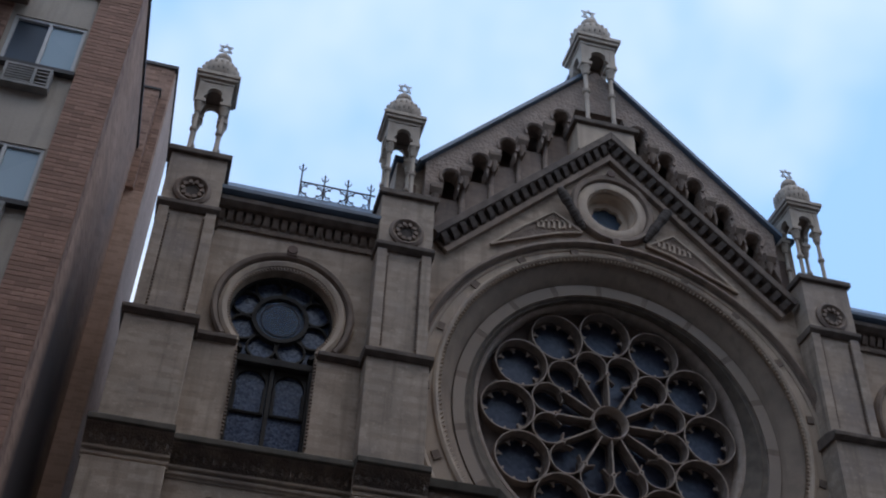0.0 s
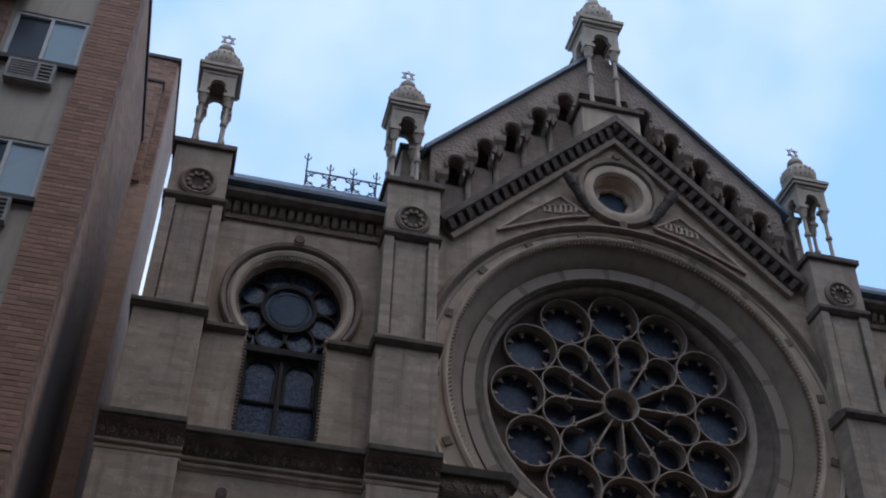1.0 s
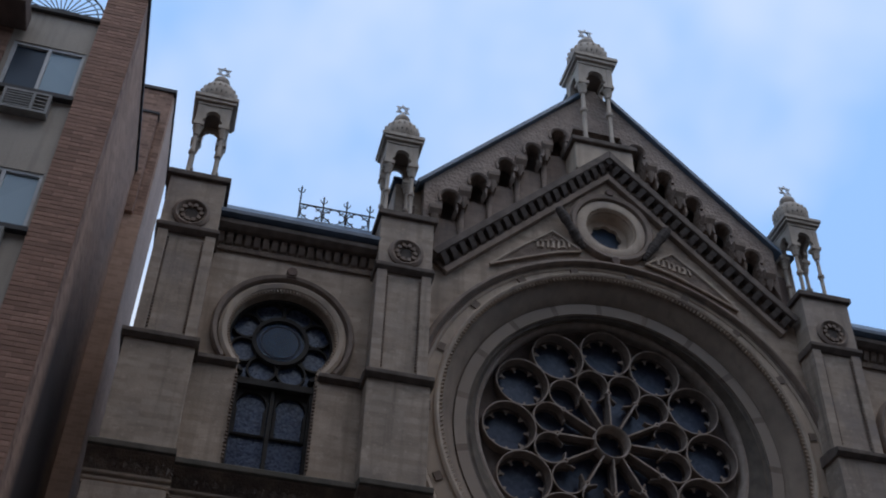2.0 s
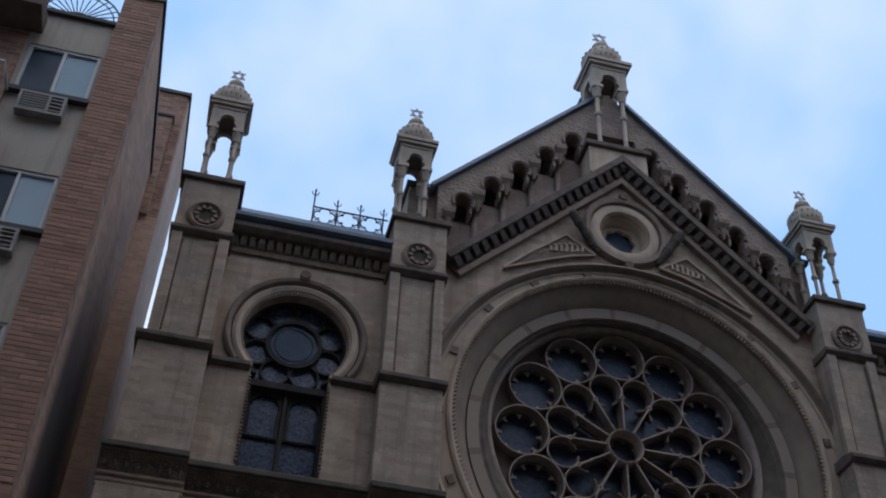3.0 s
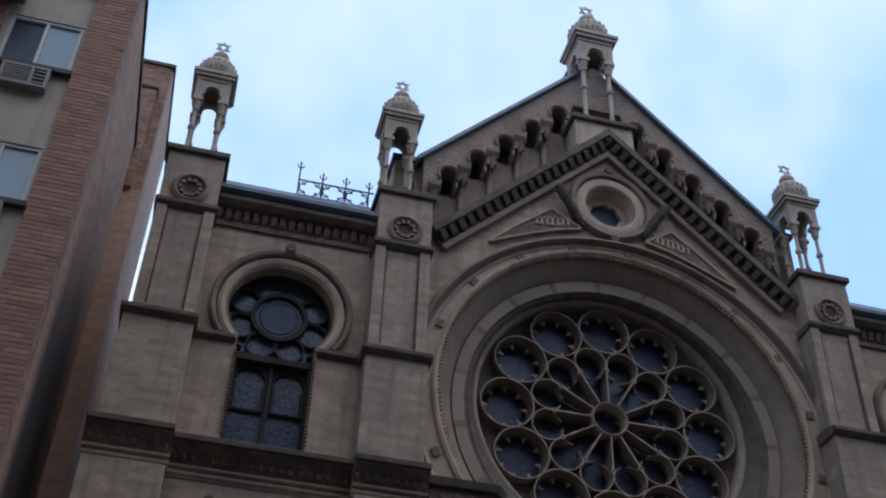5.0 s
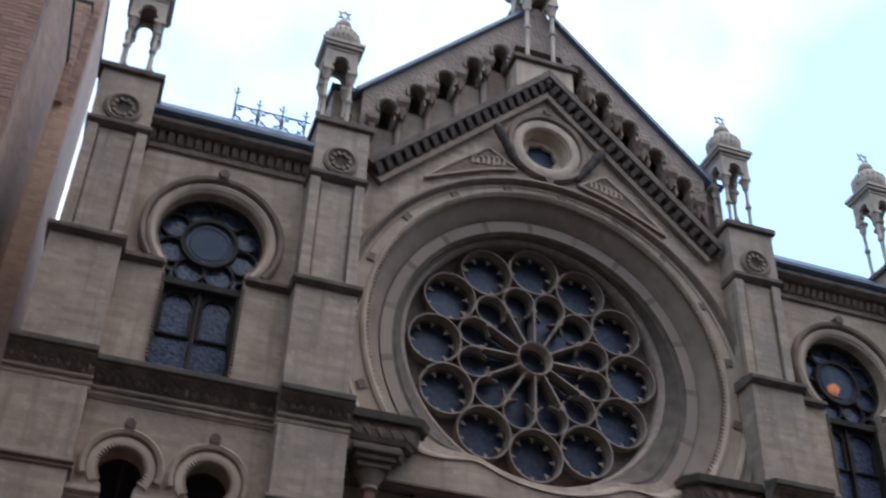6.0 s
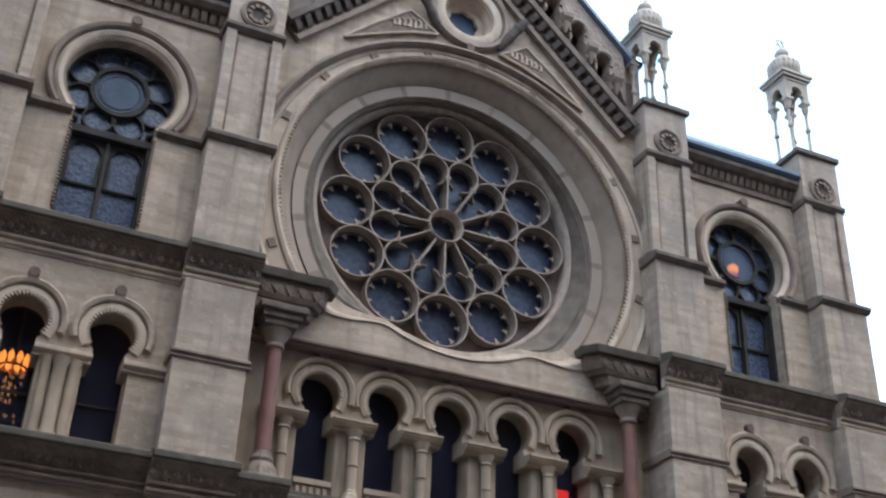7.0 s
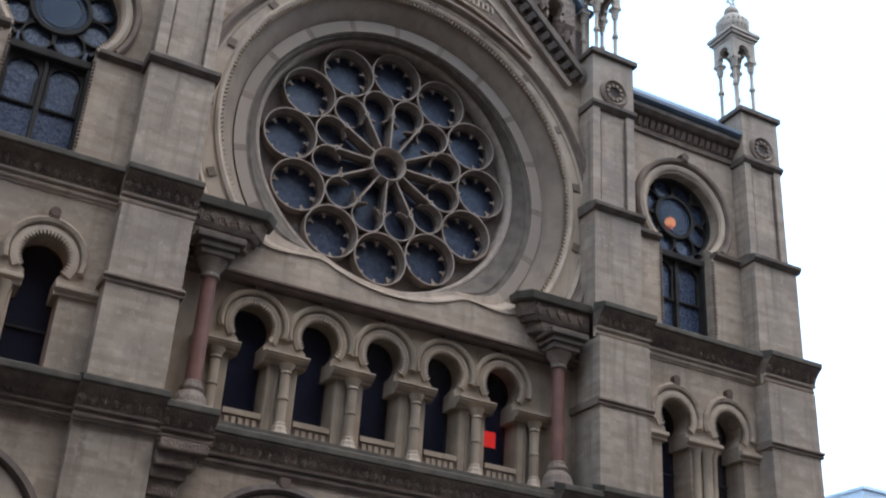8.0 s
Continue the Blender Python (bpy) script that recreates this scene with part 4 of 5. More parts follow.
# raking cornice of the pediment
AP, BZ, BX = 17.68, 14.36, 3.42
for s in (-1, 1):
    d = Vector((s * BX, 0, BZ - AP))
    ln = d.length
    u = d.normalized()
    up = Vector((u.z * s * -1, 0, abs(u.x)))
    if up.z < 0:
        up = -up

    def rake(lo, hi, y0, y1, a=0.0, b=1.0):
        o = Vector((0, 0, AP))
        q = [o + d * a + up * lo, o + d * b + up * lo, o + d * b + up * hi, o + d * a + up * hi]
        if a == 0.0:
            for i, h in ((0, lo), (3, hi)):
                q[i] = Vector((0, 0, AP + h / abs(u.x)))
        return prism(B(), [(p.x, p.z) for p in q], y0, y1)

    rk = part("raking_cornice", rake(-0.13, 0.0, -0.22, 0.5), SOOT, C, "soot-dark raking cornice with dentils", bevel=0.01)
    part("dentil_backing", rake(-0.34, -0.13, -0.02, 0.3), CARVED, rk)
    part("lower_moulding", rake(-0.44, -0.34, -0.06, 0.2), REVEAL, rk)
    dm = mesh_of("dentil", run(B(), [(0.0, -0.19), (-0.07, -0.16), (-0.14, -0.07), (-0.16, 0.0), (0.0, 0.0)], -0.058, 0.058), SOOT)
    for i in range(21):
        c = Vector((0, -0.02, AP)) + d * ((i + 0.8) / 21.4) + up * -0.13
        c.y = -0.02
        piece("dentil", dm, rk, Matrix.Translation(c) @ Matrix.Rotation(math.atan2(-u.z, u.x) if s > 0 else math.atan2(-u.z, u.x) + math.pi, 4, "Y"))

# gable wall with its stepped arcade
GX, GZ, GA = 3.5, 16.4, 20.0
part("gable_wall", prism(B(), [(-GX, 14.85), (GX, 14.85), (GX, GZ), (0, GA), (-GX, GZ)], 1.0, 1.4), WARM, C, "stone gable wall")
for s in (-1, 1):
    slope = (GA - GZ) / GX
    cs = [0.82 + 0.55 * i for i in range(5)]
    heads = []
    for x in cs:
        heads.append((x, 19.2 - 1.025 * x))
    # spandrel sheet: stepped lower edge cut by round heads
    pts = [(0.0, GA - 0.03), (0.0, 18.7), (0.5, 18.7)]
    for x, z in heads:
        pts += [(x - 0.16, z - 0.32), (x - 0.13, z - 0.2)]
        pts += [(x + 0.165 * math.cos(radians(a)), z + 0.165 * math.sin(radians(a))) for a in range(216, -37, -18)]
        pts += [(x + 0.13, z - 0.2), (x + 0.16, z - 0.32), (x + 0.19, z - 0.62)]
        pts += [(x + 0.36, z - 0.62)]
    pts += [(GX, heads[-1][1] - 0.9), (GX, GZ - 0.02)]
    part("arcaded_spandrel", prism(B(), [(s * x, z) for x, z in pts], 0.32, 0.62), DIAPER, C, "stepped arcade of small horseshoe arches")
    for x, z in heads:
        ar = part("gable_arch", hoop(B(), s * x, z, [(0.23, 0.32), (0.23, 0.28), (0.2, 0.265), (0.165, 0.3), (0.165, 0.32)], -35, 215, 24), WARM, C, "small arch moulding", smooth=True)
        bx = x + 0.275
        bm = B()
        run(bm, [(0.32, z - 0.5), (0.27, z - 0.5), (0.2, z - 0.4), (0.2, z - 0.32), (0.32, z - 0.28)], s * bx - 0.11, s * bx + 0.11)
        lathe(bm, s * bx, 0.33, [(0.02, z - 0.74), (0.06, z - 0.62), (0.09, z - 0.5)], 10)
        part("corbel", bm, REVEAL, ar, "carved bracket")
        bm = lathe(B(), s * bx, 0.52, [(0.06, z - 1.9), (0.06, z - 0.6)], 10)
        part("shaft", bm, WARM, ar, smooth=True)
        part("niche_backing", box(B(), s * x - 0.28, s * x + 0.28, 0.58, 0.66, z - 2.2, z - 0.3), WARM, ar)
    # metal-edged roof verge
    o, e = Vector((0, 0, GA)), Vector((s * (GX + 0.12), 0, GZ - 0.12))
    part("roof_verge", prism(B(), [(s * 0.28, GA - 0.28 * slope), (e.x, e.z), (e.x + s * 0.03, e.z + 0.07), (s * 0.28, GA - 0.28 * slope + 0.1)], 0.22, 9.0), LEADBLUE, C, "blue-grey metal roof edge")
    # end pier of the gable
    ep = part("gable_pier", box(B(), min(s * 3.46, s * 4.0), max(s * 3.46, s * 4.0), 0.55, 1.3, 14.3, 16.45), PIERS, C, "weathered stone end pier", bevel=0.015)
    part("sunk_panel", box(B(), min(s * 3.62, s * 3.84), max(s * 3.62, s * 3.84), 0.535, 0.55, 15.0, 15.95), BROWN, ep)
    part("pier_coping", box(B(), min(s * 3.42, s * 4.06), max(s * 3.42, s * 4.06), 0.48, 1.35, 16.45, 16.55), SLATE, ep)
    part("nave_wall", box(B(), min(s * 3.3, s * 3.5), max(s * 3.3, s * 3.5), 1.2, 9.0, 14.0, 16.5), WARM, C)
# block under the top pinnacle
ab = part("apex_block", box(B(), -0.6, 0.6, 0.02, 0.7, 17.3, 18.0), TRIM, C, "stone block at the gable top", bevel=0.015)
part("block_cap", box(B(), -0.68, 0.68, -0.06, 0.75, 18.0, 18.11), SOOT, ab, bevel=0.015)
part("gable_strip", box(B(), -0.42, 0.42, 0.72, 1.05, 18.1, 20.1), DIAPER, ab)
part("ridge_cap", box(B(), -0.46, 0.46, 0.7, 9.0, 20.1, 20.16), LEADBLUE, ab)

# eaves of the side bays and the iron cresting
for s in (-1, 1):
    a, b = min(s * 4.34, s * 7.0), max(s * 4.34, s * 7.0)
    ev = part("eaves_cornice", run(B(), [(0.2, 13.98), (-0.2, 13.98), (-0.28, 14.05), (-0.28, 14.14), (0.2, 14.16)], a, b), SOOT, C, "soot-dark eaves cornice", bevel=0.01)
    part("frieze", run(B(), [(0.1, 13.66), (-0.05, 13.66), (-0.05, 13.74), (-0.02, 13.76), (-0.02, 13.98), (0.1, 13.98)], a, b), CARVED, ev)
    dm = mesh_of("dentil", run(B(), [(0.0, 0.0), (-0.04, 0.02), (-0.09, 0.11), (-0.1, 0.18), (0.0, 0.18)], -0.05, 0.05), REVEAL)
    for i in range(18):
        piece("dentil", dm, ev, Matrix.Translation((a + (i + 0.5) * (b - a) / 18, -0.02, 13.79)))
    rf = part("side_roof", run(B(), [(-0.3, 14.16), (-0.3, 14.22), (0.42, 15.03), (8.0, 15.03), (8.0, 14.0), (0.2, 14.0)], a, b), SLATE, C, "dark blue slate lean-to roof")
    part("gutter", run(B(), [(-0.3, 14.15), (-0.36, 14.2), (-0.36, 14.27), (-0.28, 14.25)], a, b), SLATE, rf)
    part("side_wall", box(B(), min(s * 6.7, s * 7.0), max(s * 6.7, s * 7.0), 0.7, 9.0, 0, 13.9), WARM, C)
    cr = part("iron_cresting", tube(B(), [(-4.35, 0.5, 15.09), (-5.72, 0.5, 15.09)] if s < 0 else [(4.3, 0.5, 15.09), (4.5, 0.5, 15.09)], 0.016), IRON, C, "wrought iron roof cresting of rings and spikes")
    part("rail", tube(B(), [(-4.35, 0.5, 15.44), (-5.72, 0.5, 15.44)] if s < 0 else [(4.3, 0.5, 15.44), (4.5, 0.5, 15.44)], 0.016), IRON, cr)
    for i in range(0 if s < 0 else 3, 4):
        x = s * (5.7 - 0.42 * i)
        top = 15.83 if i == 0 else 15.66
        bm = tube(B(), [(x, 0.5, 14.95), (x, 0.5, top)], 0.014)
        for q in (-1, 1):
            tube(bm, [(x, 0.5, top - 0.12), (x + q * 0.05, 0.5, top - 0.09), (x + q * 0.06, 0.5, top - 0.03)], 0.01, 5)
        lathe(bm, x, 0.5, [(0.005, top - 0.03), (0.022, top), (0.005, top + 0.05)], 8)
        part("post", bm, IRON, cr)
        if i < 3:
            bm = B()
            cx = x - s * 0.21
            ring = []
            for g in range(0, 361, 10):
                t = radians(g)
                r = 0.168 - 0.03 * abs(math.sin(2 * t)) ** 6
                ring.append((cx + r * 1.12 * math.cos(t), 0.5, 15.265 + r * math.sin(t)))
            tube(bm, ring, 0.013)
            for q in (-1, 1):
                for r in (-1, 1):
                    tube(bm, [(cx + q * 0.1, 0.5, 15.265 + r * 0.09), (cx + q * 0.145, 0.5, 15.265 + r * 0.135), (cx + q * 0.2, 0.5, 15.265 + r * 0.1), (cx + q * 0.175, 0.5, 15.265 + r * 0.045)], 0.01, 5)
                    lathe(bm, cx + q * 0.1, 0.5, [(0.005, 15.265 + r * 0.085 - 0.02), (0.024, 15.265 + r * 0.085), (0.005, 15.265 + r * 0.085 + 0.02)], 6)
            part("scroll", bm, IRON, cr)

# pinnacles
def pinnacle(at, sx, sz, label):
    """Four colonnettes carry a pierced stone canopy, a ribbed dome and a six-pointed star."""
    def put(o):
        o.scale = (sx, sx, sz)
        o.location = at
        return o
    arch = [(-0.3, 1.5), (-0.17, 1.5), (-0.17, 1.58)] + [(0.13 * math.cos(radians(a)), 1.68 + 0.13 * math.sin(radians(a))) for a in range(200, -21, -20)] + [(0.17, 1.58), (0.17, 1.5), (0.3, 1.5), (0.3, 2.0), (-0.3, 2.0)]
    bm = B()
    prism(bm, arch, -0.29, -0.2)
    prism(bm, arch, 0.2, 0.29)
    k0 = len(bm.verts)
    prism(bm, arch, -0.29, -0.2)
    prism(bm, arch, 0.2, 0.29)
    bm.verts.ensure_lookup_table()
    for v in bm.verts[k0:]:
        v.co = Vector((v.co.y * 1.02, v.co.x * 0.99, v.co.z))
    top = put(part("pinnacle", bm, PALE, C, label))
    bm = B()
    for h, z0, z1 in ((0.31, 1.93, 2.0), (0.36, 2.0, 2.07), (0.39, 2.07, 2.15)):
        box(bm, -h, h, -h, h, z0, z1)
    part("canopy_cornice", bm, PALE, top, bevel=0.01)
    part("canopy_ceiling", box(B(), -0.25, 0.25, -0.25, 0.25, 1.88, 1.93), REVEAL, top)
    for q in (-1, 1):
        for r in (-1, 1):
            x, y = q * 0.22, r * 0.22
            part("colonnette", lathe(B(), x, y, [(0.062, 0.0), (0.062, 0.07), (0.045, 0.1), (0.05, 0.13), (0.036, 0.16), (0.036, 0.74), (0.062, 0.77), (0.062, 0.82), (0.036, 0.85), (0.034, 1.2), (0.055, 1.22), (0.05, 1.24), (0.07, 1.29), (0.075, 1.32), (0.058, 1.34), (0.085, 1.4), (0.085, 1.5)], 14), PALE, top, smooth=True)
            part("capital", box(B(), x - 0.095, x + 0.095, y - 0.095, y + 0.095, 1.42, 1.5), PALE, top, bevel=0.012)
    dome = part("dome", lathe(B(), 0, 0, [(0.22, 2.15), (0.28, 2.18), (0.325, 2.25), (0.345, 2.36), (0.345, 2.44), (0.33, 2.5), (0.3, 2.58), (0.25, 2.66), (0.18, 2.73), (0.12, 2.765), (0.1, 2.78)], 80, 20, 0.012), PALE, top, "ribbed stone dome", smooth=True)
    bm = B()
    for i in range(20):
        b = 2 * math.pi * i / 20
        lathe(bm, 0.33 * math.cos(b), 0.33 * math.sin(b), [(0.015, 2.45), (0.028, 2.48), (0.026, 2.52), (0.01, 2.55)], 6)
    part("bead_collar", bm, PALE, dome)
    bm = B()
    for i in range(24):
        b = 2 * math.pi * (i + 0.5) / 24
        lathe(bm, 0.332 * math.cos(b), 0.332 * math.sin(b), [(0.006, 2.31), (0.014, 2.33), (0.014, 2.37), (0.006, 2.39)], 6)
    # black beads paint the shade of slots that are not cut
    part("dark_slots", bm, SOOTSHADE, dome)
    part("finial_ball", lathe(B(), 0, 0, [(0.1, 2.75), (0.115, 2.77), (0.15, 2.8), (0.16, 2.85), (0.145, 2.91), (0.1, 2.97), (0.05, 3.01), (0.025, 3.05)], 20), PALE, dome, smooth=True)
    bm = B()
    for f in (1, -1):
        tri = [(0.15 * math.cos(radians(90 + 120 * i)), 3.18 + f * 0.15 * math.sin(radians(90 + 120 * i))) for i in range(3)]
        tri2 = [(x * 0.68, 3.18 + (z - 3.18) * 0.68) for x, z in tri]
        holed(bm, tri, [tri2], -0.012 + 0.006 * f, 0.012 + 0.006 * f)
    box(bm, -0.012, 0.012, -0.01, 0.01, 2.98, 3.06)
    part("star", bm, STARM, top, "open metal six-pointed star")
    return top


for x, y in ((-7.47, 0.2), (-4.03, 0.2), (4.0, 0.22), (7.4, 0.15)):
    pinnacle((x, y, 14.87), 1.0, 1.0, "pale stone pinnacle with dome and star")
pinnacle((-0.05, 0.38, 18.11), 1.25, 1.185, "tall pale stone pinnacle at the gable top")

# ground storey under the lower cornice
bm = B()
holed(bm, [(-6.95, 0), (6.95, 0), (6.95, 6.1), (-6.95, 6.1)],
      [keyhole(x, z, r, r * 0.96, 0.3, z - r * 0.3, 32) for x, z, r in ((-5.7, 4.3, 0.85), (5.7, 4.3, 0.85), (-1.55, 4.45, 0.8), (1.55, 4.45, 0.8))], -0.28, 0.3)
part("ground_wall", bm, STONE, C, "stone ground storey wall with arched doorways")
for x, z, r in ((-5.7, 4.3, 0.85), (5.7, 4.3, 0.85), (-1.55, 4.45, 0.8), (1.55, 4.45, 0.8)):
    ah = part("door_arch", hoop(B(), x, z, [(r + 0.4, -0.28), (r + 0.4, -0.38), (r + 0.32, -0.42), (r + 0.28, -0.28)], -20, 200, 40), SOOT, C, "dark moulded door arch", smooth=True)
    part("arch_band", hoop(B(), x, z, [(r + 0.27, -0.28), (r + 0.25, -0.33), (r + 0.04, -0.33), (r, -0.28)], -30, 210, 40), TRIM, ah, smooth=True)
    part("boss", prism(B(), circle(x, z + r + 0.42, 0.08, 12), -0.42, -0.28), BROWN, ah)
    part("door_leaf", box(B(), x - r, x + r, 0.0, 0.08, 0.0, z + r), DARKWOOD, ah, "dark wooden door")
# added room back and floor: the hall's gloom is put into their dark colour
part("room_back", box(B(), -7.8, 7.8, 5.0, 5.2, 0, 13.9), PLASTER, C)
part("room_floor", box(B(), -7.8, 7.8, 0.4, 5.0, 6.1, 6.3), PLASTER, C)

# lit things seen through the glass
def chandelier(at, label, size, tiers):
    ch = thing("chandelier", label, "chandelier", at=at)
    part("stem", lathe(B(), 0, 0, [(0.02, -0.1), (0.02, 1.2)], 8), BRASS, ch)
    part("ring", hoop(B(), 0, 0, [(0.3 * size, -0.02), (0.34 * size, 0.0), (0.3 * size, 0.02)], n=24), BRASS, ch).rotation_euler = (radians(90), 0, 0)
    for i in range(10):
        b = 2 * math.pi * i / 10
        part("bulb", lathe(B(), 0.32 * size * math.cos(b), 0.32 * size * math.sin(b), [(0.015, 0.02), (0.045, 0.08), (0.04, 0.14), (0.01, 0.2)], 8), BULB, ch, smooth=True)
    rnd = random.Random(4)
    for i in range(tiers):
        a, r = rnd.uniform(0, 6.28), rnd.uniform(0.05, 0.3) * size
        z = -0.06 - rnd.random() * 1.1
        part("crystal_drop", lathe(B(), r * math.cos(a), r * math.sin(a), [(0.004, z - 0.03), (0.013, z), (0.004, z + 0.03)], 6), DROP, ch)
    return ch


chandelier((-6.25, 1.6, 8.08), "lit brass chandelier with crystal drops inside a dark hall", 0.62, 60)
chandelier((6.22, 1.0, 12.5), "lit brass chandelier behind the round glass", 0.22, 0)
ex = thing("exit_sign", "small glowing red exit sign inside", "sign", at=(2.27, 0.9, 7.37))
part("housing", box(B(), -0.13, 0.13, 0.0, 0.08, -0.14, 0.14), DARKWOOD, ex)
part("red_panel", box(B(), -0.12, 0.12, -0.012, 0.0, -0.13, 0.13), REDSIGN, ex, "glowing red panel")

# ---- apartment house ----
A = thing("apartment_house", "brown brick apartment house with stucco panels and terraces", "building")
AF, AX, AT = -2.0, -8.8, 16.98
corner = part("corner_pier", box(B(), -9.42, AX, AF, AF + 0.35, 0, AT), BRICK, A, "brown brick corner pier")
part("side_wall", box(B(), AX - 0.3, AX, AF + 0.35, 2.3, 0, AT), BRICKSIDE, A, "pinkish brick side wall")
part("coping", box(B(), AX - 0.62, AX + 0.04, AF - 0.05, 2.3, AT, AT + 0.07), COPING, A)
part("rear_block", box(B(), -9.4, -8.49, 2.4, 5.2, 0, 19.5), BRICK, A, "taller brick rear block")
part("rendered_side", box(B(), -8.49, -8.46, 2.45, 5.19, 0, 19.45), RENDERED, A, "pinkish rendered side wall")
part("rear_coping", box(B(), -9.45, -8.43, 2.35, 5.25, 19.5, 19.58), COPING, A)
part("stair_bulkhead", box(B(), -9.1, -8.66, 2.2, 4.6, 16.0, 18.62), BRICK, A, "small brick bulkhead")
part("rendered_front", box(B(), -8.8, -8.46, 2.3, 2.39, 0, 16.0), RENDERED, A, "pinkish rendered wall")
part("bulkhead_coping", box(B(), -9.12, -8.635, 2.17, 4.65, 18.62, 18.67), COPING, A)
PX0, PX1 = -10.62, -9.42
win_holes = []
for k in range(6):
    zt = 15.46 - 2.6 * k
    win_holes.append([(-10.55, zt - 1.07), (-9.47, zt - 1.07), (-9.47, zt), (-10.55, zt)])
bm = B()
holed(bm, [(PX0, 0), (PX1, 0), (PX1, 16.2), (PX0, 16.2)], win_holes, AF + 0.06, AF + 0.3)
part("stucco_panel", bm, STUCCO, A, "grey stucco panel")
part("panel_coping", box(B(), PX0, PX1, AF - 0.02, AF + 0.32, 16.2, 16.27), COPING, A)
for k in range(6):
    zt = 15.46 - 2.6 * k
    w = part("window", holed(B(), [(-10.55, zt - 1.07), (-9.47, zt - 1.07), (-9.47, zt), (-10.55, zt)],
                             [[(-10.5, zt - 1.02), (-10.03, zt - 1.02), (-10.03, zt - 0.05), (-10.5, zt - 0.05)], [(-9.98, zt - 1.02), (-9.52, zt - 1.02), (-9.52, zt - 0.05), (-9.98, zt - 0.05)]], AF + 0.08, AF + 0.16),
             ALU, A, "white aluminium sliding window")
    part("dark_pane", box(B(), -10.5, -10.03, AF + 0.13, AF + 0.14, zt - 1.02, zt - 0.05), FLATGLASS, w, "dark glass")
    part("pale_pane", box(B(), -9.98, -9.52, AF + 0.12, AF + 0.13, zt - 1.02, zt - 0.05), BLIND, w, "glass with a pale blind")
    part("window_sill", box(B(), -10.62, -9.42, AF - 0.05, AF + 0.1, zt - 1.15, zt - 1.07), COPING, w)
    ac = part("air_conditioner", holed(B(), [(-10.38, zt - 1.58), (-9.7, zt - 1.58), (-9.7, zt - 1.18), (-10.38, zt - 1.18)],
                                       [[(-10.34, zt - 1.54), (-9.96, zt - 1.54), (-9.96, zt - 1.22), (-10.34, zt - 1.22)], [(-9.92, zt - 1.54), (-9.74, zt - 1.54), (-9.74, zt - 1.22), (-9.92, zt - 1.22)]], AF - 0.1, AF + 0.06), GREYALU, A, "louvred air conditioner sleeve")
    part("grille_back", box(B(), -10.36, -9.72, AF + 0.0, AF + 0.02, zt - 1.56, zt - 1.2), COPING, ac)
    for i in range(6):
        z = zt - 1.52 + i * 0.052
        part("louvre", box(B(), -10.34, -9.96, AF - 0.09, AF - 0.02, z, z + 0.022), GREYALU, ac)
    for i in range(4):
        z = zt - 1.5 + i * 0.075
        part("louvre", box(B(), -9.92, -9.74, AF - 0.09, AF - 0.05, z, z + 0.022), GREYALU, ac)
part("brick_strip", box(B(), -11.5, PX0, AF, AF + 0.35, 0, 17.0), BRICK, A)
part("front_wall", box(B(), -22, -11.5, AF + 0.9, AF + 1.2, 0, 17.0), BRICK, A)
part("house_core", box(B(), -22, AX - 0.32, AF + 0.36, 2.28, 0, 16.1), BRICK, A)
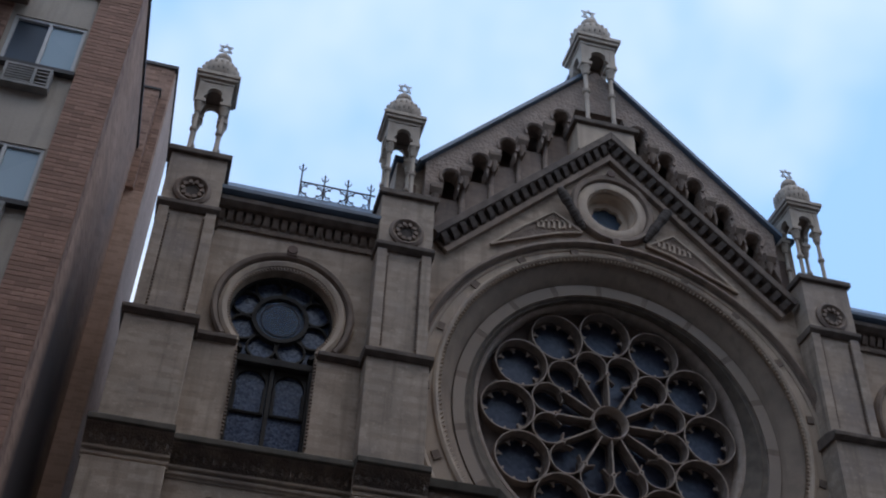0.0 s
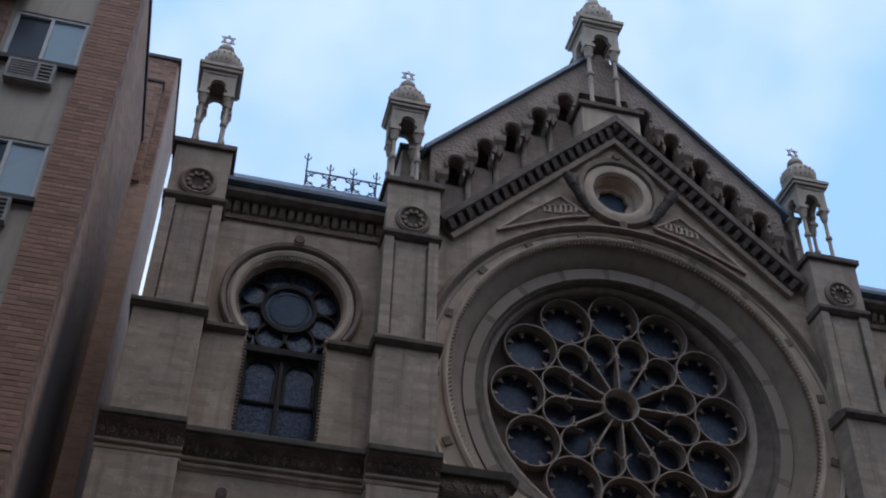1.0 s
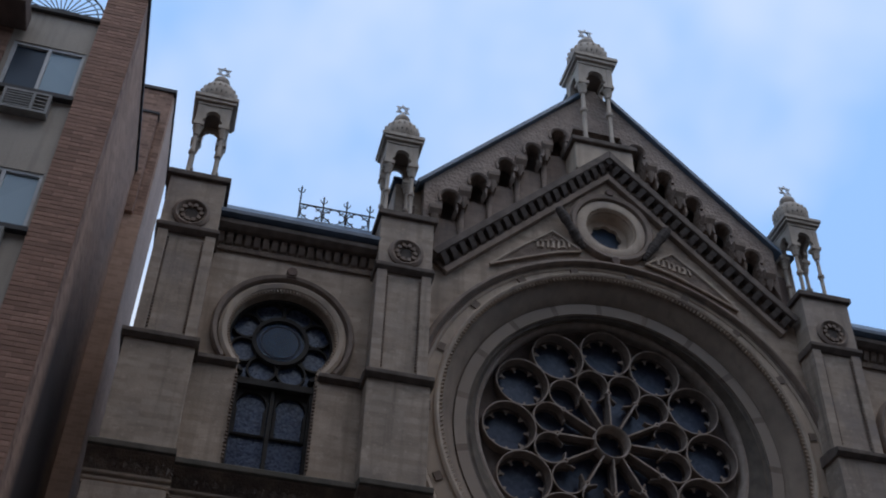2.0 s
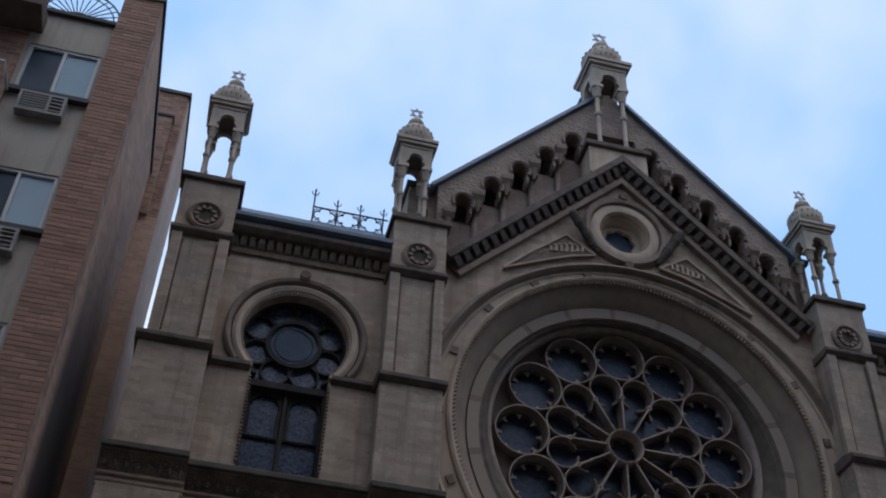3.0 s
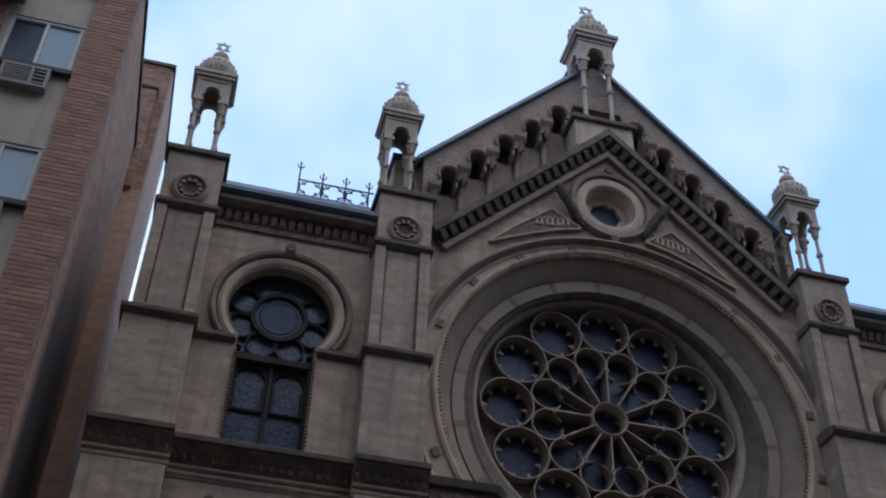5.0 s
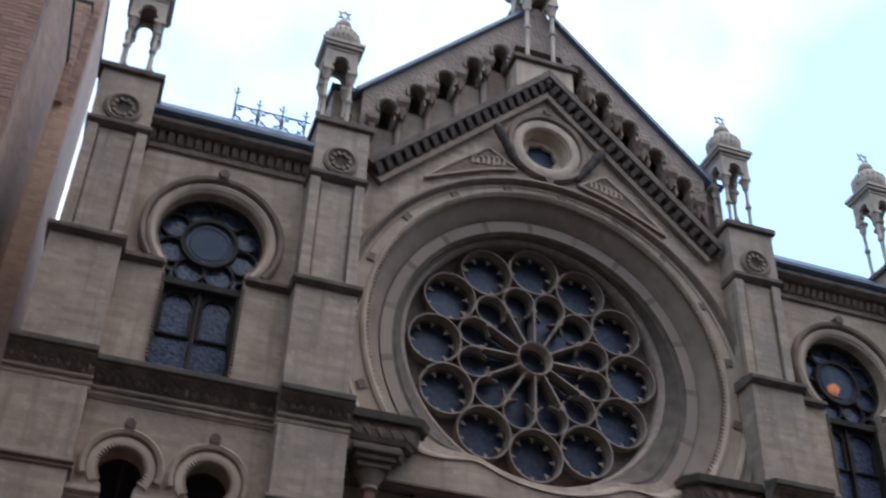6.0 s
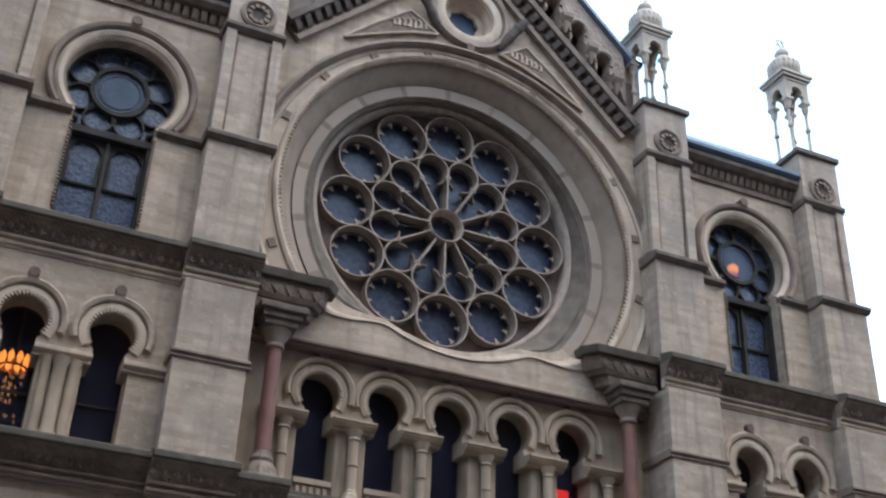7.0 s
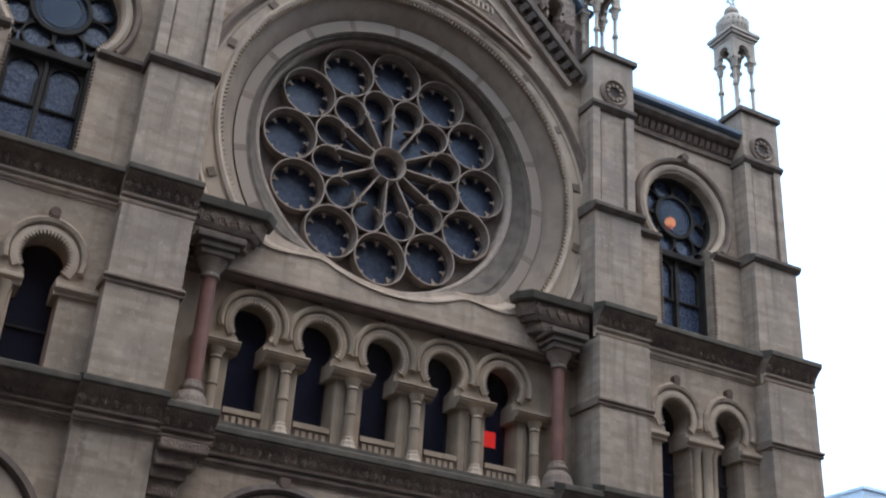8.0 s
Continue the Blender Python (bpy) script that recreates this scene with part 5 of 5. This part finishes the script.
# terrace railing with a sunburst
fan = part("terrace_railing", tube(B(), [(-10.72, AF + 0.15, 16.36), (-9.42, AF + 0.15, 16.36)], 0.02), ALU, A, "white metal sunburst railing")
bm = B()
tube(bm, [(-10.05 + 0.66 * math.cos(radians(a)), AF + 0.15, 16.36 + 0.66 * math.sin(radians(a))) for a in range(0, 181, 10)], 0.016)
tube(bm, [(-10.05 + 0.56 * math.cos(radians(a)), AF + 0.15, 16.36 + 0.56 * math.sin(radians(a))) for a in range(0, 181, 10)], 0.01)
tube(bm, [(-10.05 + 0.18 * math.cos(radians(a)), AF + 0.15, 16.36 + 0.12 * math.sin(radians(a))) for a in range(0, 181, 15)], 0.012)
part("fan_arc", bm, IRON, fan)
for a in range(8, 180, 12):
    c, s_ = math.cos(radians(a)), math.sin(radians(a))
    part("ray", tube(B(), [(-10.05 + 0.18 * c, AF + 0.15, 16.36 + 0.12 * s_), (-10.05 + 0.66 * c, AF + 0.15, 16.36 + 0.66 * s_)], 0.01, 5), IRON, fan)
for k in range(3):
    z = 15.95 - 2.6 * k
    bal = part("balcony", box(B(), -14.0, -10.42, AF - 0.6, AF + 0.0, z - 0.32, z), BROWN, A, "dark concrete balcony slab", bevel=0.02)
    part("handrail", tube(B(), [(-14.0, AF - 0.55, z + 0.95), (-10.6, AF - 0.55, z + 0.95), (-10.6, AF, z + 0.95)], 0.03), ALU, bal)
    for i in range(22):
        x = -13.85 + i * 0.15
        part("baluster", tube(B(), [(x, AF - 0.55, z), (x, AF - 0.55, z + 0.95)], 0.012, 5), ALU, bal)

# ---- far building ----
F = thing("distant_building", "pale blue-grey building far down the street", "building")
part("block", box(B(), 53.6, 80, 40, 60, 0, 24.1), FARWALL, F)
part("roof_edge", box(B(), 53.5, 80.2, 39.8, 60.2, 24.1, 24.3), FARWALL, F)

for ob in scene.objects:
    if ob.name.split(".")[0] in ("toothed_trim", "rope_trim", "fluting", "carved_leaves", "raised_lettering", "bead_collar", "dark_slots"):
        ob["kind"] = "stuff"

# bricks on the front of the corner pier, in stretcher bond
rnd = random.Random(9)
whole = mesh_of("brick", box(B(), -0.15, 0.15, -0.012, 0.0, -0.034, 0.034), BRICKUNIT)
half = mesh_of("brick", box(B(), -0.0725, 0.0725, -0.012, 0.0, -0.034, 0.034), BRICKUNIT)
for i in range(116):
    z = 16.94 - 0.077 * i
    row = [(whole, -9.265), (whole, -8.955)] if i % 2 else [(half, -9.3425), (whole, -9.11), (half, -8.8775)]
    for me, x in row:
        piece("brick", me, corner, Matrix.Translation((x, AF + rnd.uniform(-0.003, 0.004), z)) @ Matrix.Rotation(rnd.uniform(-0.008, 0.008), 4, "Y"))
